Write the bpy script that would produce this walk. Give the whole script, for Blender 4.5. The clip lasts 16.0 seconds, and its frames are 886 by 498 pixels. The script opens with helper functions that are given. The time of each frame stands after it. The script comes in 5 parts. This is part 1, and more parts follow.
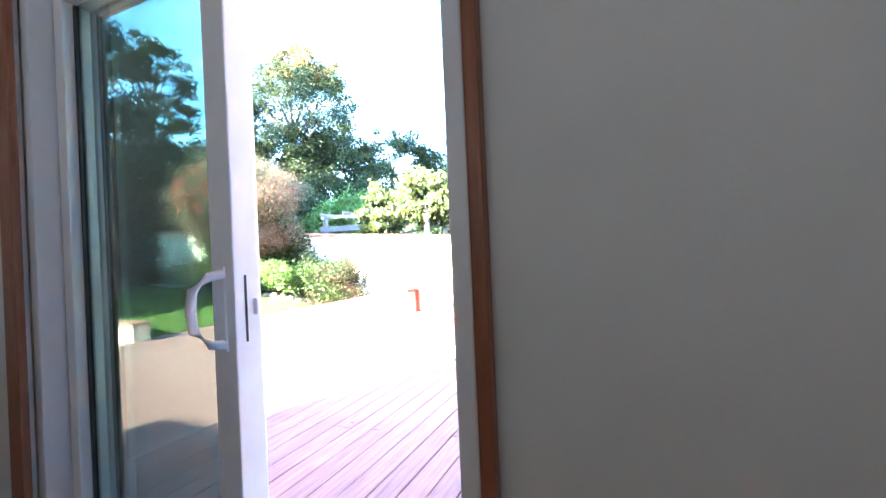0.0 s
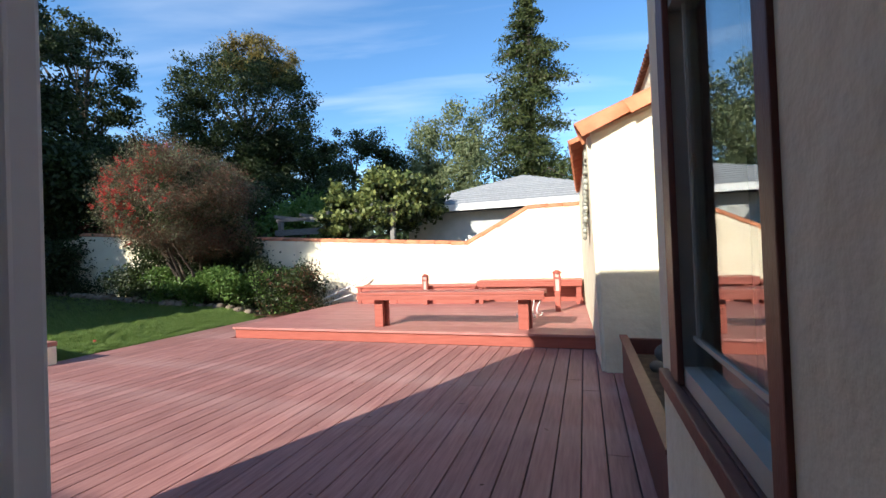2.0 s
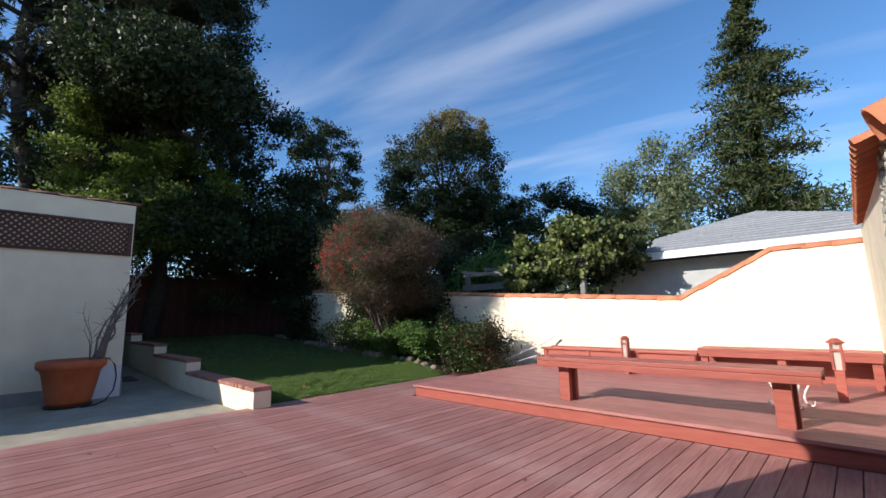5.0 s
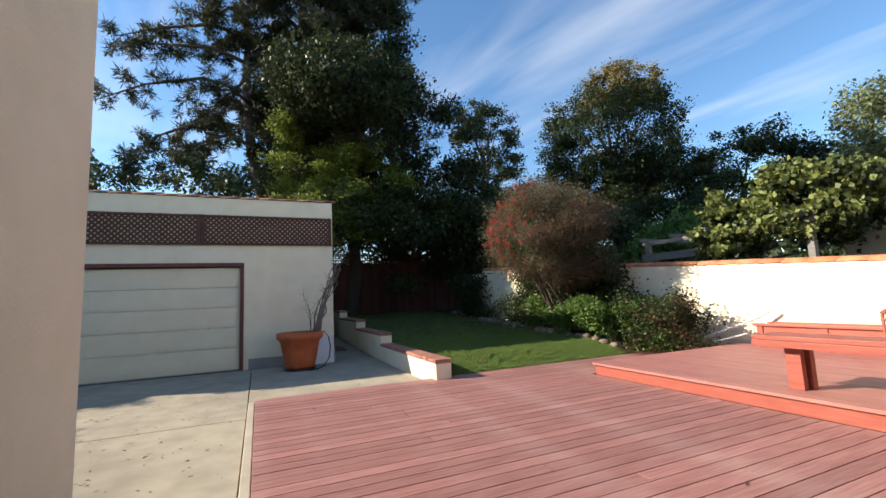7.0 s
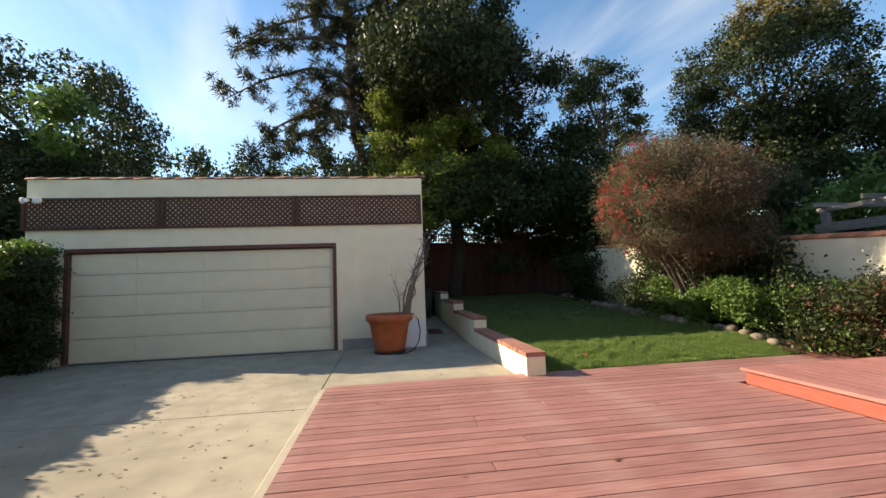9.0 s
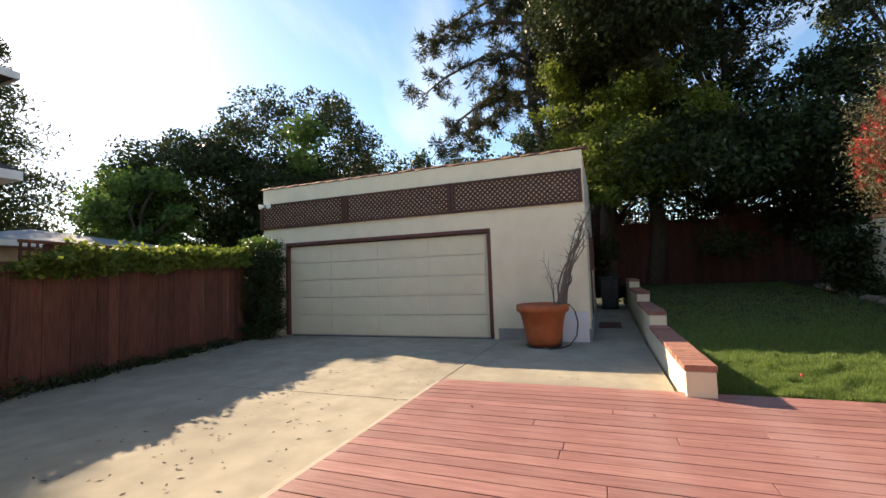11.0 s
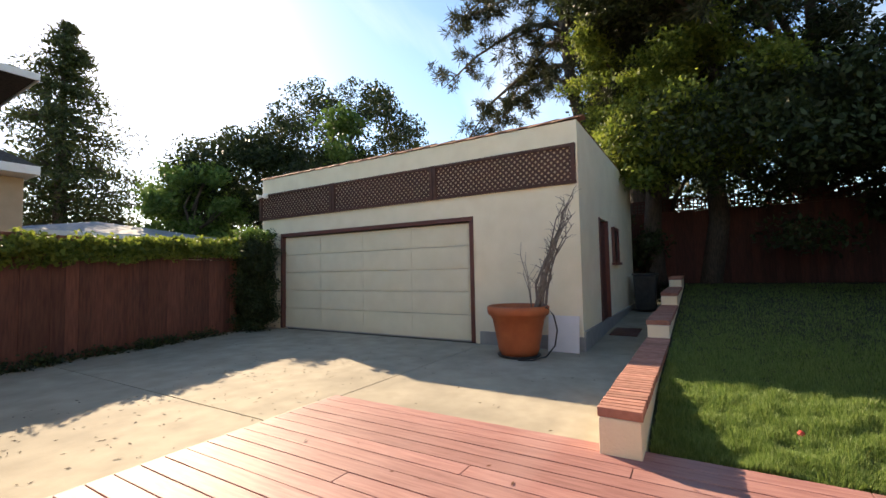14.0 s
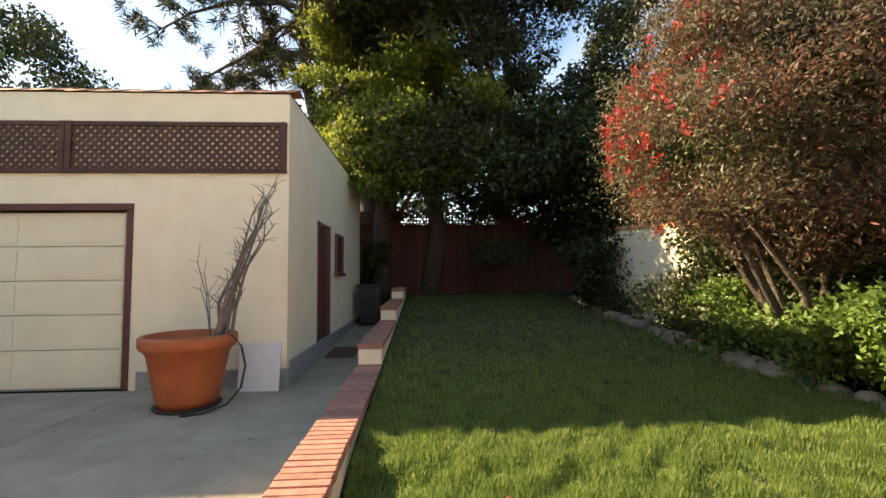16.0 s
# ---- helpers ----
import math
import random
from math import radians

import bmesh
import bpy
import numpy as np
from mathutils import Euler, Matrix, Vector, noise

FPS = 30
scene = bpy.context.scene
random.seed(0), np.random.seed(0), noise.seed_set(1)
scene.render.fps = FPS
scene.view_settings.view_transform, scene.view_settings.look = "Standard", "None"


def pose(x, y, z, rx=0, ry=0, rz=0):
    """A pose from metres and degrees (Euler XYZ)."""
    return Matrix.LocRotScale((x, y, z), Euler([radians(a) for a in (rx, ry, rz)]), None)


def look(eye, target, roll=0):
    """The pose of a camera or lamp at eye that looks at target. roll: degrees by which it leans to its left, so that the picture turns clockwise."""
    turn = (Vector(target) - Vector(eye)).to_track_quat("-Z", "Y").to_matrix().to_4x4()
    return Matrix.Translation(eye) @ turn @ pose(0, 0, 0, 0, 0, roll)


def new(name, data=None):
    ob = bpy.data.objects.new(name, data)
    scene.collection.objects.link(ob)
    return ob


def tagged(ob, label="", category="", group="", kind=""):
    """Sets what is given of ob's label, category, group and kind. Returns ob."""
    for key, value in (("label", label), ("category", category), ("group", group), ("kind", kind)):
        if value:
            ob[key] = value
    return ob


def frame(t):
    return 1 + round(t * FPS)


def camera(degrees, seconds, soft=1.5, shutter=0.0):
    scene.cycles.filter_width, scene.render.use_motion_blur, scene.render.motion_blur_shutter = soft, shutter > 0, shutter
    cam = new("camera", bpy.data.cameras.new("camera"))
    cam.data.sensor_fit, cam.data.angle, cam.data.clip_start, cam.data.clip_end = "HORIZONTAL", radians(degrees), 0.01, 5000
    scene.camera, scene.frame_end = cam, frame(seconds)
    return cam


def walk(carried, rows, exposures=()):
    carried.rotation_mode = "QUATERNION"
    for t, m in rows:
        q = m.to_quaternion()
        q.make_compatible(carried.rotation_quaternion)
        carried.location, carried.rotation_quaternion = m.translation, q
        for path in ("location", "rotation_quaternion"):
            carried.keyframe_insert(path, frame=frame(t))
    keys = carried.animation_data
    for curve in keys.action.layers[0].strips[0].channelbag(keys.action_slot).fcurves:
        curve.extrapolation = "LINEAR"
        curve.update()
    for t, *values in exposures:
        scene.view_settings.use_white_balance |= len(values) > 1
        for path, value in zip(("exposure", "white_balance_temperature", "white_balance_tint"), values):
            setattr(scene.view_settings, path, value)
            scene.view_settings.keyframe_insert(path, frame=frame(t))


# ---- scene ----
cam = camera(92.5, 16.0)
PATH = [
    (0, (0.095, 0.565, 1.245), (-0.713, 2.394, 1.248), -2.5),
    (0.5, (-0.019, 0.683, 1.251), (-0.896, 2.481, 1.24), -3.7),
    (1, (-0.108, 0.871, 1.244), (-1.044, 2.638, 1.286), -2.3),
    (1.5, (-0.335, 1.103, 1.246), (-0.999, 2.988, 1.339), -2.4),
    (2, (-0.388, 1.212, 1.25), (-1.022, 3.109, 1.275), -2.2),
    (2.5, (-0.443, 1.449, 1.236), (-1.181, 3.307, 1.287), -1.4),
    (3, (-0.604, 1.548, 1.253), (-1.462, 3.352, 1.356), -1.7),
    (5.5, (-0.632, 2.059, 1.274), (-2.131, 3.334, 1.631), -1.2),
    (6, (-0.663, 2.08, 1.278), (-2.29, 3.183, 1.648), -1.4),
    (6.5, (-0.681, 2.065, 1.254), (-2.424, 2.991, 1.575), -1.4),
    (7, (-0.787, 2.113, 1.246), (-2.607, 2.909, 1.477), -2.6),
    (7.5, (-0.983, 2.268, 1.261), (-2.823, 3.028, 1.448), -1.8),
    (8, (-1.162, 2.413, 1.242), (-3.025, 3.122, 1.408), -3.4),
    (8.5, (-1.376, 2.618, 1.29), (-3.314, 3.087, 1.451), -1.4),
    (9, (-1.591, 2.839, 1.239), (-3.565, 3.113, 1.403), -2.2),
    (9.5, (-1.797, 3.104, 1.205), (-3.787, 3.197, 1.371), -2.2),
    (10, (-1.923, 3.402, 1.213), (-3.902, 3.137, 1.337), -1.8),
    (12.5, (-3.163, 4.721, 1.232), (-4.808, 3.598, 1.41), -0.7),
    (13, (-3.383, 4.966, 1.25), (-4.894, 3.661, 1.372), -0.3),
    (13.5, (-3.683, 5.128, 1.191), (-5.188, 3.815, 1.287), -0.8),
    (14, (-4.054, 5.252, 1.223), (-5.767, 4.225, 1.328), -1.1),
    (14.5, (-4.442, 5.347, 1.208), (-6.291, 4.587, 1.29), -2.3),
    (15, (-4.808, 5.415, 1.262), (-6.756, 4.966, 1.322), -2.4),
    (15.5, (-5.166, 5.417, 1.308), (-7.162, 5.308, 1.355), -2.4),
    (16, (-5.482, 5.349, 1.27), (-7.476, 5.451, 1.397), -0.6),
]
EXPOSURES = [(0.0, 5.0, 6300, 9), (0.5, 3.3, 6400, 10), (1.0, 2.3, 6700, 13), (1.5, 1.3, 7000, 7), (2.0, 0.85, 6700, 8), (3.0, 0.45, 6400, 11), (5.5, 0.35, 6500, 12), (7.0, 0.85, 7600, 11), (7.5, 0.9, 8000, 10), (9.0, 1.0, 8700, 11), (10.0, 1.0, 9200, 15), (12.5, 1.25, 9000, 14), (14.0, 1.2, 9300, 15), (15.0, 1.2, 10000, 17), (15.5, 1.35, 10800, 18), (16.0, 1.7, 11700, 18)]
walk(cam, [(t, look(eye, target, roll)) for t, eye, target, roll in PATH], EXPOSURES)

# ---- light ----
SUN_EL = radians(28.0)
SUN_DIR = Vector((-0.375, -0.927, 0)).normalized() * math.cos(SUN_EL) + Vector((0, 0, math.sin(SUN_EL)))
world = bpy.data.worlds.new("sky")
scene.world = world
world.use_nodes = True
wn, wl = world.node_tree.nodes, world.node_tree.links
wn.clear()
w_out = wn.new("ShaderNodeOutputWorld")
w_bg = wn.new("ShaderNodeBackground")
w_bg.inputs["Strength"].default_value = 0.125
w_sky = wn.new("ShaderNodeTexSky")
w_sky.sky_type = "NISHITA"
w_sky.sun_disc = False
w_sky.sun_elevation = SUN_EL
w_sky.sun_rotation = math.atan2(SUN_DIR.x, SUN_DIR.y)
w_sky.air_density, w_sky.dust_density, w_sky.ozone_density = 1.0, 0.25, 4.0
# thin cirrus streaks over the blue
w_co = wn.new("ShaderNodeTexCoord")
w_xyz = wn.new("ShaderNodeSeparateXYZ")
w_up = wn.new("ShaderNodeMath")
w_up.operation = "ADD"
w_up.inputs[1].default_value = 0.12
w_layer = wn.new("ShaderNodeVectorMath")
w_layer.operation = "DIVIDE"
w_den = wn.new("ShaderNodeCombineXYZ")
wl.new(w_co.outputs["Generated"], w_xyz.inputs["Vector"])
wl.new(w_xyz.outputs["Z"], w_up.inputs[0])
for axis in ("X", "Y", "Z"):
    wl.new(w_up.outputs[0], w_den.inputs[axis])
wl.new(w_co.outputs["Generated"], w_layer.inputs[0])
wl.new(w_den.outputs["Vector"], w_layer.inputs[1])
w_map = wn.new("ShaderNodeMapping")
w_map.vector_type = "TEXTURE"
w_map.inputs["Rotation"].default_value = (0.0, 0.0, radians(15))
w_map.inputs["Location"].default_value = (0.3, 0.55, 0.0)
w_map.inputs["Scale"].default_value = (1.9, 0.5, 1.0)
w_no = wn.new("ShaderNodeTexNoise")
w_no.inputs["Scale"].default_value = 1.25
w_no.inputs["Detail"].default_value = 7
w_no.inputs["Distortion"].default_value = 0.35
w_ramp = wn.new("ShaderNodeValToRGB")
w_ramp.color_ramp.elements[0].position, w_ramp.color_ramp.elements[1].position = 0.50, 0.84
w_mul = wn.new("ShaderNodeMath")
w_mul.operation = "MULTIPLY"
w_mul.inputs[1].default_value = 0.30
w_mix = wn.new("ShaderNodeMixRGB")
w_mix.inputs["Color2"].default_value = (7.5, 7.9, 8.4, 1)
wl.new(w_layer.outputs["Vector"], w_map.inputs["Vector"])
wl.new(w_map.outputs["Vector"], w_no.inputs["Vector"])
wl.new(w_no.outputs["Fac"], w_ramp.inputs["Fac"])
wl.new(w_ramp.outputs["Color"], w_mul.inputs[0])
wl.new(w_mul.outputs[0], w_mix.inputs["Fac"])
w_sat = wn.new("ShaderNodeHueSaturation")
w_sat.inputs["Saturation"].default_value = 1.14
w_sat.inputs["Value"].default_value = 1.22
wl.new(w_sky.outputs["Color"], w_sat.inputs["Color"])
wl.new(w_sat.outputs["Color"], w_mix.inputs["Color1"])
wl.new(w_mix.outputs["Color"], w_bg.inputs["Color"])
wl.new(w_bg.outputs["Background"], w_out.inputs["Surface"])

sun_data = bpy.data.lights.new("sun", "SUN")
sun_data.energy, sun_data.angle, sun_data.color = 5.0, radians(0.5), (1.0, 0.95, 0.87)
sun_lamp = new("sun", sun_data)
# added fill lamp at an unseen, assumed back window brightens the room
fill_data = bpy.data.lights.new("room_fill", "AREA")
fill_data.shape, fill_data.size, fill_data.size_y, fill_data.energy, fill_data.color = "RECTANGLE", 5.2, 1.8, 2.7, (0.95, 0.97, 1.0)
fill_lamp = new("room_fill", fill_data)
fill_lamp.matrix_world = look((0.5, -3.9, 1.35), (0.5, 0, 1.35))
sun_lamp.matrix_world = look(SUN_DIR * 60, (0, 0, 0))


# ---- materials ----
def mat(name, c1, c2, scale=6.0, rough=0.8, bump=0.15, stretch=(1, 1, 1), metal=0.0, fine=60.0, stain=None, stain_amt=0.35, island=0.0, coat=0.0, spec=0.4, dist=0.004):
    """Two-tone noise colour, a broad stain layer, and fine relief, in object-space metres."""
    m = bpy.data.materials.new(name)
    m.use_nodes = True
    n, l = m.node_tree.nodes, m.node_tree.links
    b = n["Principled BSDF"]
    b.inputs["Metallic"].default_value = metal
    b.inputs["Specular IOR Level"].default_value = spec
    b.inputs["Coat Weight"].default_value = coat
    co = n.new("ShaderNodeTexCoord")
    mp = n.new("ShaderNodeMapping")
    mp.inputs["Scale"].default_value = stretch
    l.new(co.outputs["Object"], mp.inputs["Vector"])
    info = n.new("ShaderNodeObjectInfo")
    shift = n.new("ShaderNodeVectorMath")
    shift.operation = "MULTIPLY_ADD"
    shift.inputs[1].default_value = (37.0, 37.0, 37.0)
    l.new(info.outputs["Random"], shift.inputs[0])
    l.new(mp.outputs["Vector"], shift.inputs[2])
    a = n.new("ShaderNodeTexNoise")
    a.inputs["Scale"].default_value, a.inputs["Detail"].default_value = scale, 8
    l.new(shift.outputs[0], a.inputs["Vector"])
    r = n.new("ShaderNodeValToRGB")
    r.color_ramp.elements[0].position, r.color_ramp.elements[1].position = 0.32, 0.68
    r.color_ramp.elements[0].color, r.color_ramp.elements[1].color = (*c1, 1), (*c2, 1)
    l.new(a.outputs["Fac"], r.inputs["Fac"])
    col = r.outputs["Color"]
    if stain:
        s = n.new("ShaderNodeTexNoise")
        s.inputs["Scale"].default_value, s.inputs["Detail"].default_value = scale * 0.13, 6
        l.new(co.outputs["Object"], s.inputs["Vector"])
        sr = n.new("ShaderNodeValToRGB")
        sr.color_ramp.elements[0].position, sr.color_ramp.elements[1].position = 0.48, 0.75
        l.new(s.outputs["Fac"], sr.inputs["Fac"])
        sm = n.new("ShaderNodeMath")
        sm.operation = "MULTIPLY"
        sm.inputs[1].default_value = stain_amt
        l.new(sr.outputs["Color"], sm.inputs[0])
        mx = n.new("ShaderNodeMixRGB")
        mx.inputs["Color2"].default_value = (*stain, 1)
        l.new(sm.outputs[0], mx.inputs["Fac"])
        l.new(col, mx.inputs["Color1"])
        col = mx.outputs["Color"]
    if island:
        g = n.new("ShaderNodeNewGeometry")
        ad = n.new("ShaderNodeMath")
        ad.operation = "ADD"
        l.new(g.outputs["Random Per Island"], ad.inputs[0])
        l.new(info.outputs["Random"], ad.inputs[1])
        fr = n.new("ShaderNodeMath")
        fr.operation = "FRACT"
        l.new(ad.outputs[0], fr.inputs[0])
        mr = n.new("ShaderNodeMapRange")
        mr.inputs["To Min"].default_value, mr.inputs["To Max"].default_value = 1 - island, 1 + island
        l.new(fr.outputs[0], mr.inputs["Value"])
        hs = n.new("ShaderNodeHueSaturation")
        l.new(mr.outputs["Result"], hs.inputs["Value"])
        l.new(col, hs.inputs["Color"])
        col = hs.outputs["Color"]
    l.new(col, b.inputs["Base Color"])
    f = n.new("ShaderNodeTexNoise")
    f.inputs["Scale"].default_value, f.inputs["Detail"].default_value = fine, 5
    l.new(shift.outputs[0], f.inputs["Vector"])
    rr = n.new("ShaderNodeMapRange")
    rr.inputs["To Min"].default_value, rr.inputs["To Max"].default_value = max(0.02, rough - 0.12), min(1.0, rough + 0.1)
    l.new(f.outputs["Fac"], rr.inputs["Value"])
    l.new(rr.outputs["Result"], b.inputs["Roughness"])
    if bump:
        bp = n.new("ShaderNodeBump")
        bp.inputs["Strength"].default_value, bp.inputs["Distance"].default_value = bump, dist
        l.new(f.outputs["Fac"], bp.inputs["Height"])
        l.new(bp.outputs["Normal"], b.inputs["Normal"])
    return m


def leaf_mat(name, c1, c2, rough=0.5, through_light=0.25):
    m = bpy.data.materials.new(name)
    m.use_nodes = True
    n, l = m.node_tree.nodes, m.node_tree.links
    b = n["Principled BSDF"]
    b.inputs["Roughness"].default_value = rough
    b.inputs["Specular IOR Level"].default_value = 0.3
    g = n.new("ShaderNodeNewGeometry")
    r = n.new("ShaderNodeValToRGB")
    r.color_ramp.elements[0].color, r.color_ramp.elements[1].color = (*c1, 1), (*c2, 1)
    l.new(g.outputs["Random Per Island"], r.inputs["Fac"])
    l.new(r.outputs["Color"], b.inputs["Base Color"])
    tr = n.new("ShaderNodeBsdfTranslucent")
    l.new(r.outputs["Color"], tr.inputs["Color"])
    mx = n.new("ShaderNodeMixShader")
    mx.inputs["Fac"].default_value = through_light
    l.new(b.outputs["BSDF"], mx.inputs[1])
    l.new(tr.outputs["BSDF"], mx.inputs[2])
    l.new(mx.outputs["Shader"], n["Material Output"].inputs["Surface"])
    return m


def glass_mat(name, tint=(0.9, 0.95, 0.93)):
    m = bpy.data.materials.new(name)
    m.use_nodes = True
    n, l = m.node_tree.nodes, m.node_tree.links
    n.remove(n["Principled BSDF"])
    t = n.new("ShaderNodeBsdfTransparent")
    t.inputs["Color"].default_value = (*tint, 1)
    g = n.new("ShaderNodeBsdfGlossy")
    g.inputs["Roughness"].default_value = 0.0
    lw = n.new("ShaderNodeLayerWeight")
    lw.inputs["Blend"].default_value = 0.5
    pw = n.new("ShaderNodeMath")
    pw.operation = "POWER"
    pw.inputs[1].default_value = 3.0
    l.new(lw.outputs["Facing"], pw.inputs[0])
    fr = n.new("ShaderNodeMath")
    fr.operation = "MULTIPLY_ADD"
    fr.inputs[1].default_value, fr.inputs[2].default_value = 0.9, 0.06
    l.new(pw.outputs[0], fr.inputs[0])
    mx = n.new("ShaderNodeMixShader")
    l.new(fr.outputs[0], mx.inputs["Fac"])
    l.new(t.outputs["BSDF"], mx.inputs[1])
    l.new(g.outputs["BSDF"], mx.inputs[2])
    l.new(mx.outputs["Shader"], n["Material Output"].inputs["Surface"])
    return m


STUCCO = mat("cream_stucco", (0.77, 0.69, 0.51), (0.84, 0.76, 0.58), 3.0, 0.9, 0.5, fine=45, stain=(0.62, 0.54, 0.40), stain_amt=0.3, dist=0.01)
STUCCO_ROUGH = mat("trowelled_cream_stucco", (0.70, 0.63, 0.47), (0.79, 0.72, 0.56), 2.5, 0.9, 0.6, fine=9, stain=(0.55, 0.47, 0.34), stain_amt=0.35, dist=0.03)
TAN_STUCCO = mat("tan_stucco", (0.42, 0.31, 0.21), (0.47, 0.35, 0.24), 4, 0.9, 0.3, stain=(0.36, 0.27, 0.19), stain_amt=0.3)
GREY_STUCCO = mat("grey_stucco", (0.42, 0.43, 0.42), (0.48, 0.49, 0.48), 4, 0.9, 0.3)
PAINT_IN = mat("interior_wall_paint", (0.66, 0.65, 0.63), (0.69, 0.68, 0.66), 8, 0.75, 0.1, fine=180)
DECK = mat("red_deck_stain", (0.245, 0.108, 0.098), (0.365, 0.180, 0.160), 7, 0.6, 0.4, spec=0.28, stretch=(7, 0.45, 1), fine=34, stain=(0.43, 0.285, 0.26), stain_amt=0.6, island=0.14)
DECK_X = mat("red_deck_paint", (0.31, 0.12, 0.105), (0.38, 0.165, 0.145), 4, 0.6, 0.3, stretch=(1, 1, 1), fine=30, stain=(0.40, 0.19, 0.15), stain_amt=0.5, island=0.1)
REDWOOD = mat("red_painted_wood", (0.31, 0.075, 0.052), (0.39, 0.108, 0.078), 6, 0.5, 0.2, stretch=(0.6, 6, 6), fine=40, stain=(0.30, 0.07, 0.05), island=0.1)
FENCE = mat("red_brown_fence_wood", (0.105, 0.036, 0.024), (0.185, 0.068, 0.043), 7, 0.8, 0.4, stretch=(5, 5, 0.5), fine=30, stain=(0.10, 0.05, 0.035), island=0.25)
LATTICE = mat("brown_lattice_wood", (0.065, 0.028, 0.020), (0.105, 0.046, 0.033), 8, 0.75, 0.3, island=0.15)
TRIM = mat("dark_red_brown_trim", (0.105, 0.034, 0.027), (0.145, 0.05, 0.038), 7, 0.55, 0.2, stretch=(4, 4, 1))
TRIM_IN = mat("stained_wood_casing", (0.25, 0.09, 0.045), (0.34, 0.13, 0.07), 9, 0.4, 0.2, stretch=(8, 8, 0.8))
VINYL = mat("white_vinyl", (0.72, 0.72, 0.74), (0.76, 0.76, 0.77), 10, 0.35, 0.0)
# white vinyl of the side window with its shade put into the colour
VINYL_SHADED = mat("shaded_white_vinyl", (0.40, 0.38, 0.34), (0.45, 0.43, 0.38), 10, 0.55, 0.05)
GDOOR = mat("cream_garage_door_paint", (0.73, 0.67, 0.49), (0.78, 0.72, 0.54), 4, 0.55, 0.15, fine=80, stain=(0.58, 0.55, 0.45), stain_amt=0.35)
CONCRETE = mat("driveway_concrete", (0.305, 0.27, 0.21), (0.40, 0.355, 0.275), 3.4, 0.88, 0.4, fine=70, stain=(0.19, 0.17, 0.135), stain_amt=0.7, spec=0.15)
CURB = mat("pale_concrete", (0.36, 0.32, 0.25), (0.44, 0.39, 0.31), 5, 0.85, 0.3, fine=70, stain=(0.34, 0.31, 0.26))
FOUND = mat("grey_painted_footing", (0.25, 0.245, 0.24), (0.31, 0.305, 0.29), 6, 0.8, 0.25)
BRICK = mat("red_brick", (0.31, 0.135, 0.10), (0.42, 0.20, 0.15), 14, 0.85, 0.4, fine=90, island=0.2)
MORTAR = mat("mortar", (0.45, 0.41, 0.36), (0.52, 0.48, 0.42), 10, 0.9, 0.3)
TERRA = mat("terracotta", (0.37, 0.088, 0.032), (0.46, 0.122, 0.046), 6, 0.65, 0.2, fine=70, stain=(0.38, 0.17, 0.10), stain_amt=0.4)
TILE = mat("clay_roof_tile", (0.50, 0.17, 0.08), (0.62, 0.24, 0.12), 6, 0.75, 0.3, fine=60, stain=(0.33, 0.16, 0.10), island=0.15)
TILE_OLD = mat("weathered_clay_tile", (0.17, 0.075, 0.05), (0.27, 0.12, 0.075), 8, 0.85, 0.4, fine=50, stain=(0.16, 0.12, 0.09), island=0.2)
SHINGLE = mat("grey_asphalt_shingle", (0.22, 0.23, 0.24), (0.32, 0.33, 0.34), 14, 0.9, 0.4, fine=120, island=0.12)
SHINGLE_DARK = mat("dark_brown_shingle", (0.055, 0.045, 0.04), (0.10, 0.085, 0.075), 14, 0.95, 0.4, fine=120, spec=0.15)
WHITE = mat("white_trim_paint", (0.74, 0.74, 0.72), (0.80, 0.80, 0.78), 8, 0.5, 0.1)
GREYWOOD = mat("weathered_grey_wood", (0.16, 0.15, 0.14), (0.24, 0.23, 0.21), 8, 0.85, 0.4, stretch=(1, 6, 6))
# darker tone of the fence wood, for the back fence
FENCE_DARK = mat("dark_fence_wood", (0.06, 0.018, 0.013), (0.10, 0.032, 0.022), 7, 0.85, 0.4, stretch=(5, 5, 0.5), fine=30, stain=(0.03, 0.015, 0.012), island=0.25)
BARK = mat("bark", (0.06, 0.045, 0.035), (0.13, 0.10, 0.08), 9, 0.95, 0.8, stretch=(4, 4, 0.8), fine=25, dist=0.03)
TWIG = mat("dry_twig", (0.15, 0.12, 0.10), (0.24, 0.20, 0.17), 20, 0.9, 0.4)
SOIL = mat("soil", (0.05, 0.035, 0.025), (0.10, 0.07, 0.05), 12, 0.95, 0.8, fine=40, dist=0.02)
LAWN = mat("lawn_ground", (0.020, 0.026, 0.010), (0.046, 0.046, 0.020), 7, 0.95, 0.8, fine=70, stain=(0.06, 0.046, 0.026), stain_amt=0.6, dist=0.02)
PEBBLE = mat("grey_green_pebbles", (0.26, 0.27, 0.22), (0.42, 0.42, 0.36), 9, 0.8, 0.4, fine=40, island=0.3)
STONE = mat("border_stone", (0.15, 0.115, 0.085), (0.28, 0.22, 0.165), 9, 0.9, 0.5, fine=40, island=0.2)
DARKROCK = mat("dark_field_stone", (0.09, 0.08, 0.07), (0.17, 0.15, 0.13), 9, 0.9, 0.5, fine=40)
FROST = mat("frosted_plastic", (0.42, 0.37, 0.33), (0.48, 0.43, 0.38), 10, 0.5, 0.05)
BLACK = mat("black_rubber", (0.012, 0.012, 0.012), (0.03, 0.03, 0.03), 10, 0.5, 0.1)
METAL = mat("white_painted_steel", (0.7, 0.7, 0.68), (0.75, 0.75, 0.73), 12, 0.4, 0.05)
GLASS = glass_mat("clear_glass")
